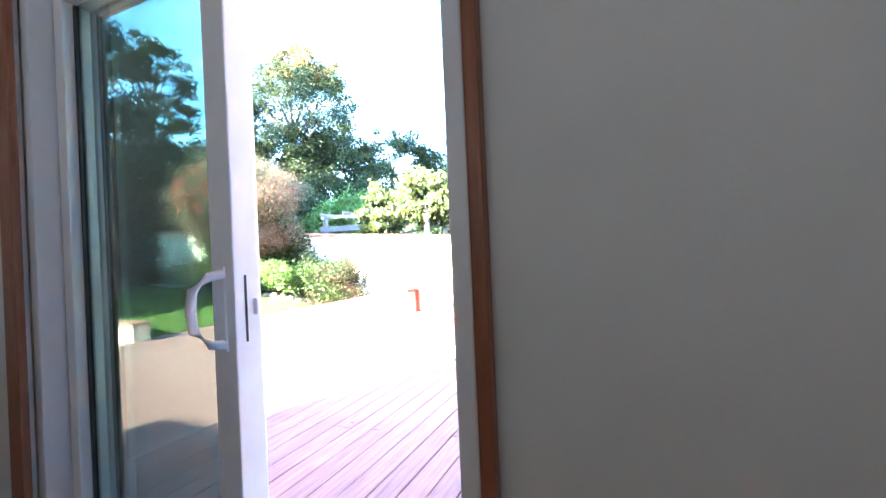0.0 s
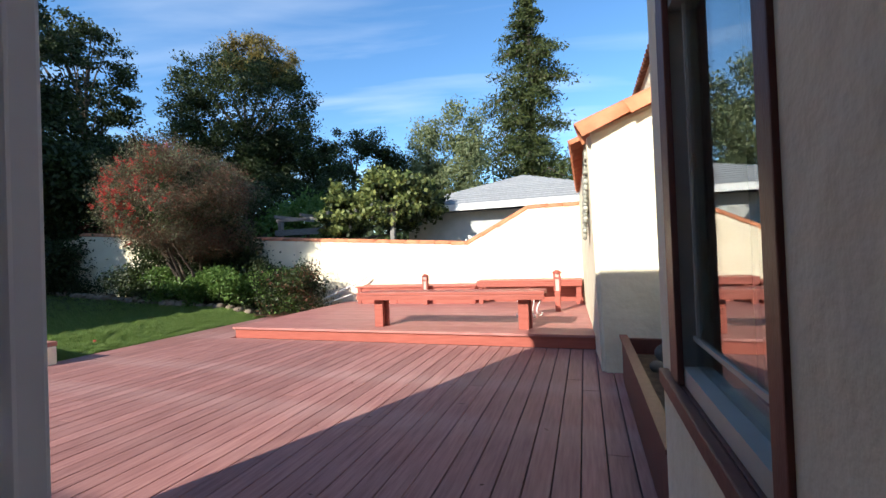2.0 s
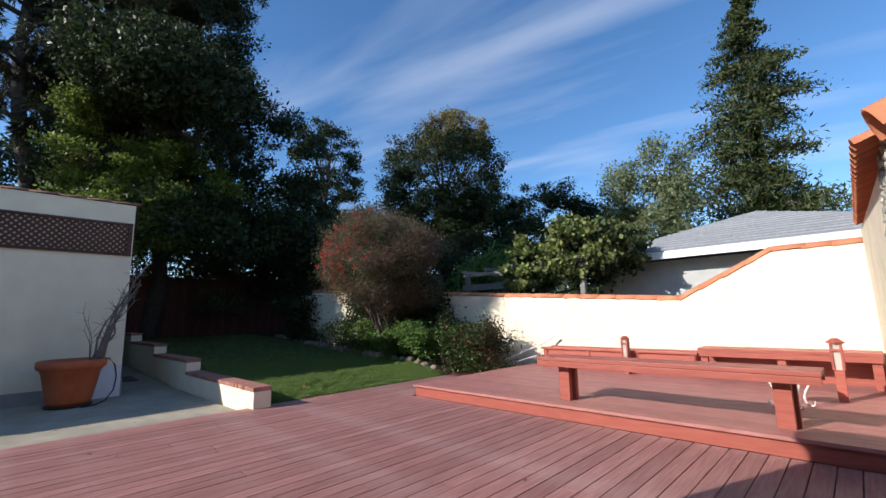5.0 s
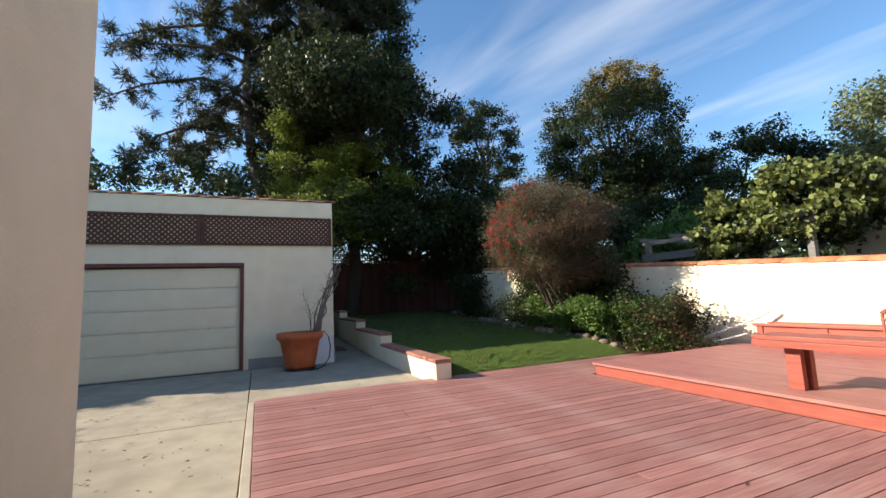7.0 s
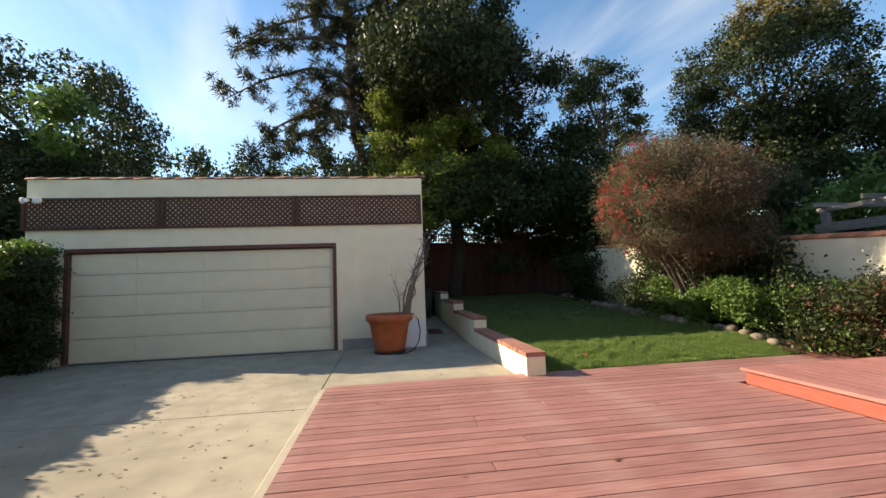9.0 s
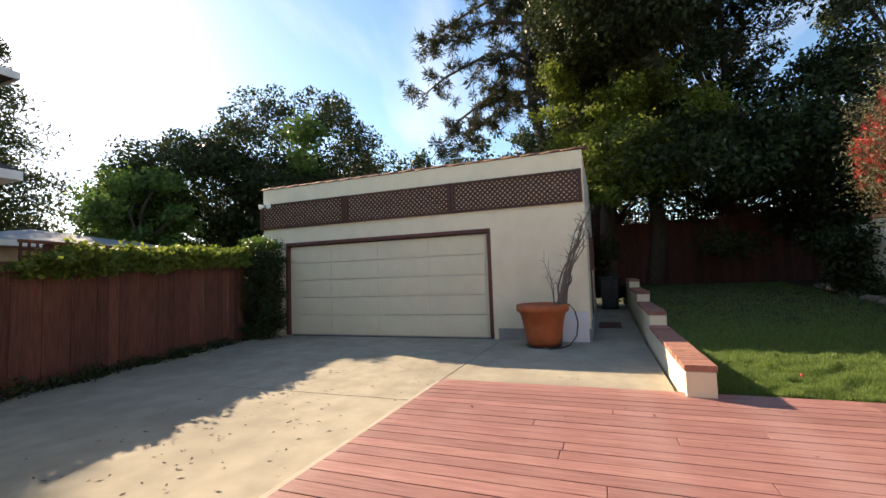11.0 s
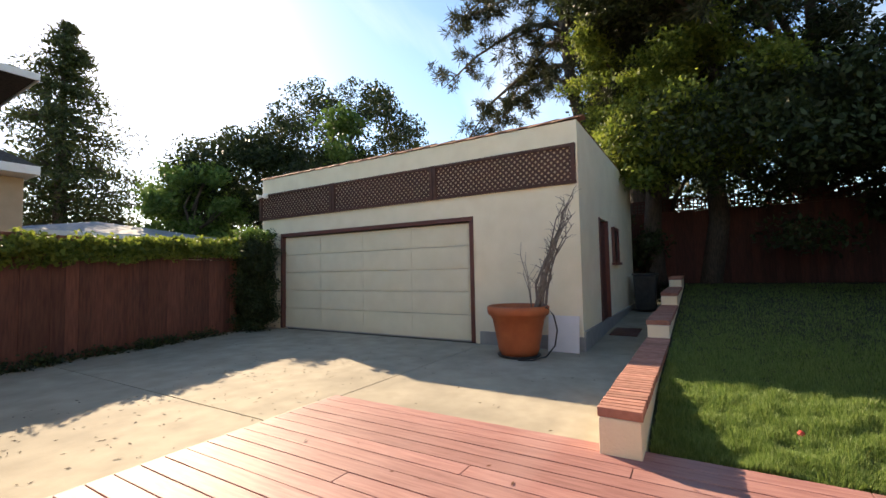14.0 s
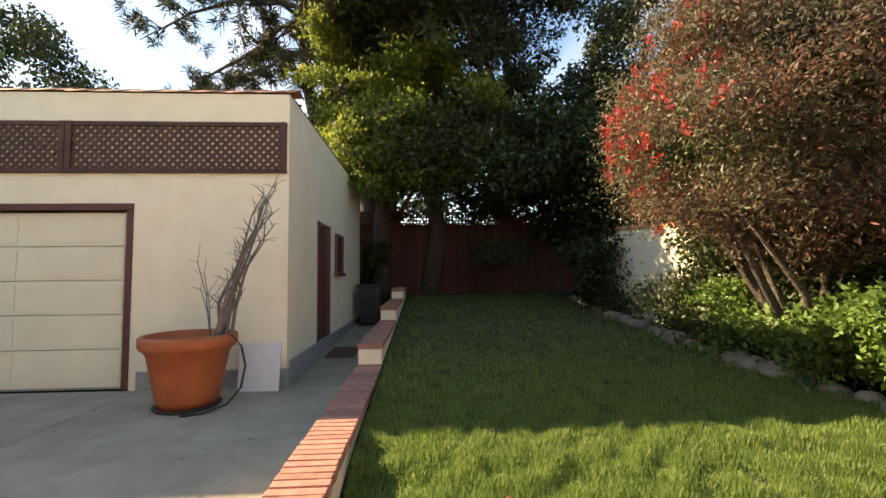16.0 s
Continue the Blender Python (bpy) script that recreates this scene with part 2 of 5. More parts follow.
# near-black stand-in for shade under decks and in rooms; also the garage roof
DARK_FILL = mat("dark_grey_fill", (0.06, 0.06, 0.06), (0.09, 0.09, 0.09), 5, 0.9, 0.0)
FLOOR_IN = mat("interior_wood_floor", (0.20, 0.11, 0.06), (0.28, 0.16, 0.09), 7, 0.4, 0.1, stretch=(5, 0.6, 1))
CARD = mat("white_board", (0.66, 0.66, 0.68), (0.70, 0.70, 0.72), 8, 0.6, 0.05)

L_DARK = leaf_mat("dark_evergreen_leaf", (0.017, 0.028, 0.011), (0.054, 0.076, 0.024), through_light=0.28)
L_PINE = leaf_mat("pine_needles", (0.02, 0.026, 0.012), (0.075, 0.08, 0.036))
L_LIME = leaf_mat("yellow_green_leaf", (0.09, 0.14, 0.024), (0.26, 0.31, 0.06), through_light=0.5)
L_GREEN = leaf_mat("green_leaf", (0.06, 0.13, 0.025), (0.15, 0.24, 0.06), through_light=0.35)
L_SILVER = leaf_mat("silver_green_leaf", (0.11, 0.14, 0.06), (0.26, 0.29, 0.15), through_light=0.35)
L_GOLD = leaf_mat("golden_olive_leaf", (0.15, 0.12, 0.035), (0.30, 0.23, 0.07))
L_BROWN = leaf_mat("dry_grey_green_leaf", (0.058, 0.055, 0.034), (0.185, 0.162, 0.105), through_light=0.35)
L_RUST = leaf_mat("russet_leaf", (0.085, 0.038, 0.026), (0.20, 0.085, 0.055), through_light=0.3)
L_RED = leaf_mat("red_blossom", (0.42, 0.03, 0.03), (0.62, 0.08, 0.07), through_light=0.35)
L_GRASS = leaf_mat("grass_blade", (0.085, 0.165, 0.032), (0.29, 0.39, 0.125), through_light=0.5)
L_VINE = leaf_mat("vine_leaf", (0.05, 0.08, 0.02), (0.28, 0.31, 0.10), through_light=0.3)
L_REDWOOD = leaf_mat("conifer_spray", (0.03, 0.045, 0.014), (0.095, 0.115, 0.035))


# ---- mesh helpers ----
def add_box(bm, x0, x1, y0, y1, z0, z1, bevel=0.0):
    m = Matrix.Translation(((x0 + x1) / 2, (y0 + y1) / 2, (z0 + z1) / 2)) @ Matrix.Diagonal((x1 - x0, y1 - y0, z1 - z0, 1))
    out = bmesh.ops.create_cube(bm, size=1, matrix=m)
    if bevel:
        vs = set(out["verts"])
        es = [e for e in bm.edges if e.verts[0] in vs and e.verts[1] in vs]
        bmesh.ops.bevel(bm, geom=es, offset=bevel, segments=2, affect="EDGES", profile=0.6)


def bm_box(x0, x1, y0, y1, z0, z1, bevel=0.0):
    bm = bmesh.new()
    add_box(bm, x0, x1, y0, y1, z0, z1, bevel)
    return bm


def mesh_of(name, bm, material, smooth=False):
    me = bpy.data.meshes.new(name)
    bm.normal_update()
    bm.to_mesh(me)
    bm.free()
    me.materials.append(material)
    if smooth:
        for p in me.polygons:
            p.use_smooth = True
    return me


def part(name, bm, material, parent=None, label="", smooth=False):
    """One mesh object under a thing or a part."""
    ob = new(name, mesh_of(name, bm, material, smooth))
    if parent:
        ob.parent = parent
    if label:
        ob["label"] = label
    return ob


def thing(name, x, y, z, label, category, group="", rz=0.0, kind=""):
    ob = new(name)
    ob.empty_display_size = 0.1
    ob.matrix_basis = pose(x, y, z, 0, 0, rz)
    return tagged(ob, label, category, group, kind)


def structure(name, bm, material, label, category, smooth=False):
    return tagged(part(name, bm, material, None, "", smooth), label, category, kind="structure")


def add_prism(bm, pts, z0, z1):
    """A vertical prism over a plan outline; z0 and z1 are numbers or functions of x, y."""
    f0 = z0 if callable(z0) else (lambda x, y: z0)
    f1 = z1 if callable(z1) else (lambda x, y: z1)
    lo = [bm.verts.new((x, y, f0(x, y))) for x, y in pts]
    hi = [bm.verts.new((x, y, f1(x, y))) for x, y in pts]
    bm.faces.new(lo[::-1])
    bm.faces.new(hi)
    k = len(pts)
    for i in range(k):
        j = (i + 1) % k
        bm.faces.new((lo[i], lo[j], hi[j], hi[i]))
    bmesh.ops.recalc_face_normals(bm, faces=bm.faces[:])


def add_tube(bm, pts, radii, sides=8):
    """A tapered tube along points."""
    rings = []
    pts = [Vector(p) for p in pts]
    for i, p in enumerate(pts):
        d = (pts[min(i + 1, len(pts) - 1)] - pts[max(i - 1, 0)]).normalized()
        u = d.orthogonal().normalized()
        v = d.cross(u)
        rings.append([bm.verts.new(p + (u * math.cos(a) + v * math.sin(a)) * radii[i]) for a in (2 * math.pi * k / sides for k in range(sides))])
    for a, b in zip(rings, rings[1:]):
        for k in range(sides):
            j = (k + 1) % sides
            bm.faces.new((a[k], a[j], b[j], b[k]))
    bm.faces.new(rings[0][::-1])
    bm.faces.new(rings[-1])


def lathe(profile, sides=40):
    bm = bmesh.new()
    rings = [[bm.verts.new((r * math.cos(2 * math.pi * k / sides), r * math.sin(2 * math.pi * k / sides), z)) for k in range(sides)] for r, z in profile]
    for a, b in zip(rings, rings[1:]):
        for k in range(sides):
            j = (k + 1) % sides
            bm.faces.new((a[k], a[j], b[j], b[k]))
    bm.faces.new(rings[0][::-1])
    bm.faces.new(rings[-1])
    bmesh.ops.recalc_face_normals(bm, faces=bm.faces[:])
    return bm


def leaves_mesh(name, centres, size, material, aspect=0.5, rng=None, up=0.0, spread=0.5):
    """A mesh of small folded leaves, one at each centre."""
    rng = rng or np.random.default_rng(1)
    c = np.asarray(centres, dtype=float)
    n = len(c)
    d = rng.normal(size=(n, 3))
    d[:, 2] += up
    d /= np.linalg.norm(d, axis=1)[:, None]
    w = np.cross(d, rng.normal(size=(n, 3)))
    w /= np.linalg.norm(w, axis=1)[:, None] + 1e-9
    nn = np.cross(d, w)
    s = size * rng.uniform(1 - spread, 1 + spread, size=(n, 1))
    v = np.stack([c - d * s * 0.5, c + w * s * aspect * 0.5 + nn * s * 0.1, c + d * s * 0.5, c - w * s * aspect * 0.5 + nn * s * 0.1], axis=1).reshape(-1, 3)
    me = bpy.data.meshes.new(name)
    me.vertices.add(4 * n)
    me.vertices.foreach_set("co", v.ravel())
    me.loops.add(4 * n)
    me.loops.foreach_set("vertex_index", np.arange(4 * n, dtype=np.int32))
    me.polygons.add(n)
    me.polygons.foreach_set("loop_start", np.arange(0, 4 * n, 4, dtype=np.int32))
    me.update(calc_edges=True)
    me.validate()
    me.materials.append(material)
    return me


def clump_points(rng, clumps, n, shell=0.55, loose=1.0):
    """Points in the clumps (x, y, z, rx, ry, rz), denser towards their skin, with gaps."""
    cl = np.asarray(clumps, dtype=float)
    vol = (cl[:, 3] * cl[:, 4] * cl[:, 5]) ** (2 / 3)
    pick = rng.choice(len(cl), size=n, p=vol / vol.sum())
    d = rng.normal(size=(n, 3))
    d /= np.linalg.norm(d, axis=1)[:, None]
    r = rng.uniform(shell ** 3, 1.0, size=(n, 1)) ** (1 / 3)
    r *= 1 + 0.28 * loose * np.clip(rng.normal(size=(n, 1)), -2, 1.6)
    # each clump is drawn out along a twig of its own, so that no outline is a ball
    twig = rng.normal(size=(len(cl), 3)) * np.array((1, 1, 0.45))
    twig /= np.linalg.norm(twig, axis=1)[:, None]
    along = np.clip(rng.normal(size=(n, 1)), -1.7, 1.7) * 0.7 * loose
    return cl[pick, :3] + d * r * cl[pick, 3:] * 0.8 + twig[pick] * along * cl[pick, 3:]


def scatter_clumps(rng, env, count, size, flat=0.7, inner=0.45):
    """Clumps over an envelope (x, y, z, rx, ry, rz)."""
    out = []
    x, y, z, rx, ry, rz = env
    for _ in range(count):
        d = rng.normal(size=3)
        d /= np.linalg.norm(d)
        k = rng.uniform(inner, 1.0) ** 0.6
        s = size * rng.uniform(0.6, 1.35)
        out.append((x + d[0] * rx * k, y + d[1] * ry * k, z + d[2] * rz * k, s, s, s * flat))
    return out


def tree(name, base, height, trunk_r, envs, leaf, leaf_size, n, label, seed, clumps=40, clump_size=1.0, aspect=0.5, lean=(0, 0), inner=0.45, extra=(), limbs=8, flat=0.7, trunk_top=0.8, group="", loose=1.0):
    """A tapered trunk, limbs that run to the clumps, and a crown of many leaves."""
    rng = np.random.default_rng(seed)
    t = thing(name, base[0], base[1], base[2], label, "tree", group)
    top = Vector((lean[0], lean[1], height * trunk_top))
    bm = bmesh.new()
    pts = [top * k + Vector((rng.normal() * 0.1, rng.normal() * 0.1, 0)) * (k > 0) for k in (0, 0.12, 0.3, 0.5, 0.7, 0.85, 1)]
    add_tube(bm, pts, [trunk_r * q for q in (1.35, 1.0, 0.85, 0.65, 0.45, 0.3, 0.1)], 10)
    part("trunk", bm, BARK, t, "", True)
    cl = []
    per = max(1, clumps // len(envs))
    for e in envs:
        cl += scatter_clumps(rng, e, per, clump_size, flat, inner)
    for i in range(min(limbs, len(cl))):
        c = Vector(cl[int(rng.integers(len(cl)))][:3])
        k = min(0.9, max(0.2, c.z / max(top.z, 0.1) * 0.7))
        s = top * k
        bm = bmesh.new()
        mid = s.lerp(c, 0.5) + Vector((0, 0, 0.06 * height * rng.uniform(-0.3, 1)))
        add_tube(bm, [s, s.lerp(mid, 0.5) + Vector((0, 0, 0.05)), mid, c], [trunk_r * 0.42, trunk_r * 0.3, trunk_r * 0.2, trunk_r * 0.06], 6)
        part("limb", bm, BARK, t, "", True)
    pts = clump_points(rng, cl, n, 0.55, loose)
    crown = new("crown", leaves_mesh("crown", pts, leaf_size, leaf, aspect, rng))
    crown.parent = t
    for nm, sub, m2, n2, s2, lb in extra:
        q = clump_points(rng, [tuple(c) for c in sub], n2, 0.3)
        o = new(nm, leaves_mesh(nm, q, s2, m2, aspect, rng))
        o.parent = t
        if lb:
            o["label"] = lb
    return t


# ---- ground and structure ----
DECK_Z, STEP_Z, DRIVE_Z = 0.0, 0.18, -0.06


def lawn_z(x, y):
    """The lawn climbs away from the deck towards the back fence."""
    return -0.03 + 0.2 * max(0.0, min(1.0, -7.25 - x)) + 0.056 * max(0.0, min(16.0, -8.2 - x))


def ground_mesh():
    """One sheet to the horizon, fine round the garden."""
    xs = [-900, -200, -60, -35] + [-28 + 0.5 * i for i in range(64)] + [8, 30, 120, 900]
    ys = sorted([-900, -200, -60, -20] + [-12 + 0.6 * i for i in range(50)] + [4.72, 24, 60, 200, 900])
    bm = bmesh.new()
    grid = []
    for x in xs:
        row = []
        for y in ys:
            z = lawn_z(x, y) if y > 4.75 else DRIVE_Z - 0.06
            if x > -7.3 and y > 1.0:
                z = -0.25
            if -10.9 < x and y < 4.75:
                z = -0.25
            row.append(bm.verts.new((x, y, z + 0.012 * noise.noise((x * 1.3, y * 1.3, 0)))))
        grid.append(row)
    for a, b in zip(grid, grid[1:]):
        for i in range(len(ys) - 1):
            bm.faces.new((a[i], b[i], b[i + 1], a[i + 1]))
    return bm


structure("ground", ground_mesh(), LAWN, "sloping lawn and earth reaching away on all sides", "ground", True)

# concrete driveway in slabs with open joints
drive = tagged(new("driveway"), "sun-bleached concrete driveway with joints and stains", "driveway", kind="structure")
drive_x = [-10.84, -6.5, -2.15, 2.2, 6.0]
drive_y = [-6.5, -2.2, 1.985, 4.6]


def slab(x0, x1, y0, y1):
    part("slab", bm_box(x0 + 0.006, x1 - 0.006, y0 + 0.006, y1 - 0.006, DRIVE_Z - 0.12, DRIVE_Z, 0.006), CONCRETE, drive)


for i in range(4):
    for j in range(2):
        if not (i >= 1 and j == 1):
            slab(drive_x[i], drive_x[i + 1], drive_y[j], drive_y[j + 1])
slab(-6.5, -3.12, -2.2, 1.985)
slab(-10.84, -7.24, 1.985, 4.6)
bm = bmesh.new()
add_prism(bm, [(-16.5, 3.7), (-10.84, 3.7), (-10.84, 4.6), (-16.5, 4.6)], -0.3, lambda x, y: DRIVE_Z + 0.035 * (-10.84 - x))
structure("pavement", bm, CONCRETE, "narrow concrete path along the garage side", "path")
structure("kerb", bm_box(-7.22, -3.3, 1.99, 2.065, -0.2, DRIVE_Z + 0.035, 0.01), CURB, "pale concrete kerb strip beside the deck", "kerb")

# decks: blocks first, their dark colour being gap shade; boards are laid last
structure("deck_frame", bm_box(-7.2, -0.12, 2.11, 6.9, -0.24, -0.06), DARK_FILL, "dark block under the lower deck boards, its colour shading the gaps", "deck")
structure("upper_deck_frame", bm_box(-5.85, -0.1, 6.95, 10.4, -0.2, 0.135), DARK_FILL, "dark block under the upper deck boards, its colour shading the gaps", "deck")
structure("step_riser", bm_box(-5.94, -0.3, 6.80, 6.84, 0.0, 0.145, 0.004), REDWOOD, "red painted board closing the deck step", "step")
structure("step_riser_side", bm_box(-5.94, -5.90, 6.842, 10.4, -0.15, 0.145, 0.004), REDWOOD, "red painted board closing the upper deck side", "step")
structure("deck_edge_board", bm_box(-7.22, -3.3, 2.069, 2.10, -0.22, -0.042, 0.004), REDWOOD, "red board along the deck edge", "deck")

# house: door wall, side wall with window, recess, lean-to wing, tall wall behind
Y_IN, Y_PIER, Y_OUT = 1.29, 1.10, 1.50
bm = bmesh.new()
add_box(bm, -3.28, -1.72, Y_IN + 0.004, 1.36, -0.2, 3.3)
add_box(bm, -1.72, -0.088, Y_IN + 0.004, Y_OUT, 2.29, 3.3)
add_box(bm, -0.086, 0.09, Y_PIER + 0.004, 1.505, -0.2, 3.3)
add_box(bm, -0.04, 0.09, 1.505, 1.70, -0.2, 3.3)
add_box(bm, -3.28, -3.10, -6.0, Y_IN, -0.2, 3.3)
structure("wall_north", bm, STUCCO, "cream stucco house wall around the sliding door", "wall")
W1 = -0.11
bm = bmesh.new()
add_box(bm, W1, W1 + 0.2, 1.703, 1.99, -0.2, 3.3)
add_box(bm, W1, W1 + 0.2, 2.82, 3.10, -0.2, 3.3)
add_box(bm, W1, W1 + 0.2, 1.99, 2.82, -0.2, 0.78)
add_box(bm, W1, W1 + 0.2, 1.99, 2.82, 2.10, 3.3)
structure("wall_window", bm, STUCCO_ROUGH, "trowelled cream stucco wall with a window opening", "wall")
structure("wall_recess", bm_box(0.092, 0.75, 2.94, 3.098, -0.2, 3.3), STUCCO_ROUGH, "cream stucco return wall beside the planter", "wall")
structure("wall_tall", bm_box(0.55, 0.75, 3.102, 14.0, -0.2, 3.74), STUCCO_ROUGH, "tall cracked cream stucco house wall", "wall")
bm = bmesh.new()
pts = [(-0.265, 5.78), (0.55, 5.78), (0.55, 10.4), (-0.43, 10.4)]
add_prism(bm, pts, -0.2, lambda x, y: 2.42 + 0.37 * (x + 0.3))
for v in bm.verts:
    if v.co.z > 1 and v.co.x < 0.3:
        v.co.x -= 0.06 if v.co.y < 8 else 0.03
bmesh.ops.bevel(bm, geom=bm.edges[:], offset=0.04, segments=3, affect="EDGES")
structure("wall_wing", bm, STUCCO_ROUGH, "cream stucco lean-to wing of the house", "wall")

# rooms behind the glass
structure("wall_inside", bm_box(-0.086, 4.0, Y_PIER - 0.02, Y_PIER, 0, 2.6), PAINT_IN, "plain grey-white painted interior wall", "wall")
bm = bmesh.new()
add_box(bm, -2.95, -1.72, Y_IN - 0.02, Y_IN, 0, 2.6)
add_box(bm, -1.72, -0.088, Y_IN - 0.02, Y_IN, 2.29, 2.6)
structure("wall_inside_door", bm, PAINT_IN, "painted interior wall around the sliding door", "wall")
# unseen back wall, its opening assumed for the room's fill light
bm = bmesh.new()
add_box(bm, -2.95, -2.2, -4.1, -4.0, 0, 2.6)
add_box(bm, 3.2, 4.0, -4.1, -4.0, 0, 2.6)
add_box(bm, -2.2, 3.2, -4.1, -4.0, 0, 0.4)
add_box(bm, -2.2, 3.2, -4.1, -4.0, 2.3, 2.6)
add_box(bm, 4.0, 4.1, -4.1, Y_PIER, 0, 2.6)
add_box(bm, -2.948, -2.85, -4.0, Y_IN - 0.03, 0, 2.6)
structure("wall_inside_back", bm, PAINT_IN, "plain painted walls of the room", "wall")
structure("floor", bm_box(-2.95, 4.0, -4.0, 1.50, -0.12, 0.0), FLOOR_IN, "brown wooden interior floor", "floor")
structure("ceiling", bm_box(-3.0, 4.1, -4.1, 1.285, 2.6, 2.7), PAINT_IN, "plain white ceiling", "ceiling")
structure("roof", bm_box(-3.36, 4.2, -6.0, 1.54, 3.302, 3.45), TILE_OLD, "flat tiled roof edge of the house", "roof")
# box behind the side window, its dimness put into the colour
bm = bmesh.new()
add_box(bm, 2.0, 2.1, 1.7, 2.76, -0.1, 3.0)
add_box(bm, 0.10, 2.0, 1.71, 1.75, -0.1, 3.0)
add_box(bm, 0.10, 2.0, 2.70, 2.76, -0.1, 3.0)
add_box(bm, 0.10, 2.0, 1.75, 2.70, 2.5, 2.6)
structure("wall_small_room", bm, DARK_FILL, "dark-coloured box giving the dimness behind the side window", "wall")

# garden wall along the neighbour, climbing with the slope
def wall_line(x):
    return 10.45 if x > -7.5 else 10.45 - (-7.5 - x) * 0.186


def coping_z(x):
    if x > -1.5:
        return 2.19
    if x > -2.9:
        return 1.47 + (x + 2.9) / 1.4 * 0.72
    return 1.47 + (-2.9 - x) * 0.064


cuts = [-0.4, -1.5, -2.9, -4.5, -6.0, -7.5, -9.5, -11.5, -13.84]
bm = bmesh.new()
for a, b in zip(cuts, cuts[1:]):
    add_prism(bm, [(a, wall_line(a)), (a, wall_line(a) + 0.2), (b, wall_line(b) + 0.2), (b, wall_line(b))], -0.3, lambda x, y: coping_z(x) - 0.03)
bmesh.ops.remove_doubles(bm, verts=bm.verts[:], dist=0.001)
structure("wall_garden", bm, STUCCO, "cream stucco garden wall rising in a curve", "wall")
structure("wall_garden_return", bm_box(-14.6, -13.842, 9.3, 9.5, -0.2, 2.05), STUCCO, "shaded stucco end of the garden wall", "wall")

# garage
GX, GY0, GY1, GZ = -10.85, -4.11, 3.69, 3.6
bm = bmesh.new()
add_box(bm, GX - 0.2, GX, GY0, -3.40, -0.2, GZ)
add_box(bm, GX - 0.2, GX, 1.82, GY1, -0.2, GZ)
add_box(bm, GX - 0.2, GX, -3.40, 1.82, 2.20, GZ)
structure("wall_garage_front", bm, STUCCO, "cream stucco garage front with a flat parapet", "wall")
bm = bmesh.new()
add_box(bm, -17.0, -13.25, GY1 - 0.2, GY1, -0.2, GZ)
add_box(bm, -12.33, GX - 0.2, GY1 - 0.2, GY1, -0.2, GZ)
add_box(bm, -13.25, -12.33, GY1 - 0.2, GY1, 2.18, GZ)
structure("wall_garage_side", bm, STUCCO, "cream stucco garage side wall with a door opening", "wall")
structure("wall_garage_far_side", bm_box(-17.0, GX - 0.2, GY0, GY0 + 0.2, -0.2, GZ), STUCCO, "cream stucco far side wall of the garage", "wall")
structure("wall_garage_back", bm_box(-17.0, -16.8, GY0 + 0.2, GY1 - 0.2, -0.2, GZ), STUCCO, "cream stucco back wall of the garage", "wall")
structure("roof_garage", bm_box(-16.8, GX - 0.2, GY0 + 0.2, GY1 - 0.2, 3.2, 3.3), DARK_FILL, "flat garage roof behind the parapet", "roof")
structure("garage_footing", bm_box(GX - 0.02, GX + 0.03, 1.92, GY1 + 0.03, -0.1, 0.16, 0.006), FOUND, "grey painted footing strip of the garage", "wall base")
structure("garage_side_footing", bm_box(-17.0, GX - 0.025, GY1 - 0.02, GY1 + 0.03, -0.1, 0.24, 0.006), FOUND, "grey painted footing strip of the garage side", "wall base")


# ---- garage front ----
def garage_door():
    t = thing("garage_door", GX - 0.09, -0.79, 0.0, "cream sectional garage door, closed, scuffed at the bottom", "garage door", kind="structure")
    h = 2.10 / 5
    for i in range(5):
        bm = bm_box(-0.02, 0.02, -2.53, 2.53, i * h + (0.004 if i else -0.034), (i + 1) * h - 0.004, 0.005)
        for k in range(4):
            y0 = -2.53 + k * 1.265 + 0.06
            add_box(bm, 0.019, 0.028, y0, y0 + 1.14, i * h + 0.05, (i + 1) * h - 0.05, 0.0)
        part("panel", bm, GDOOR, t)
    part("seal", bm_box(-0.015, 0.022, -2.52, 2.52, -0.058, -0.034), FOUND, t, "grey rubber bottom seal")
    f = thing("garage_door_frame", GX, -0.79, 0.0, "dark red-brown wooden frame round the garage door", "door frame", kind="structure")
    part("jamb", bm_box(-0.12, 0.02, -2.61, -2.535, -0.05, 2.12, 0.004), TRIM, f)
    part("jamb", bm_box(-0.12, 0.02, 2.535, 2.61, -0.05, 2.12, 0.004), TRIM, f)
    part("header", bm_box(-0.12, 0.022, -2.61, 2.61, 2.122, 2.20, 0.004), TRIM, f)


garage_door()


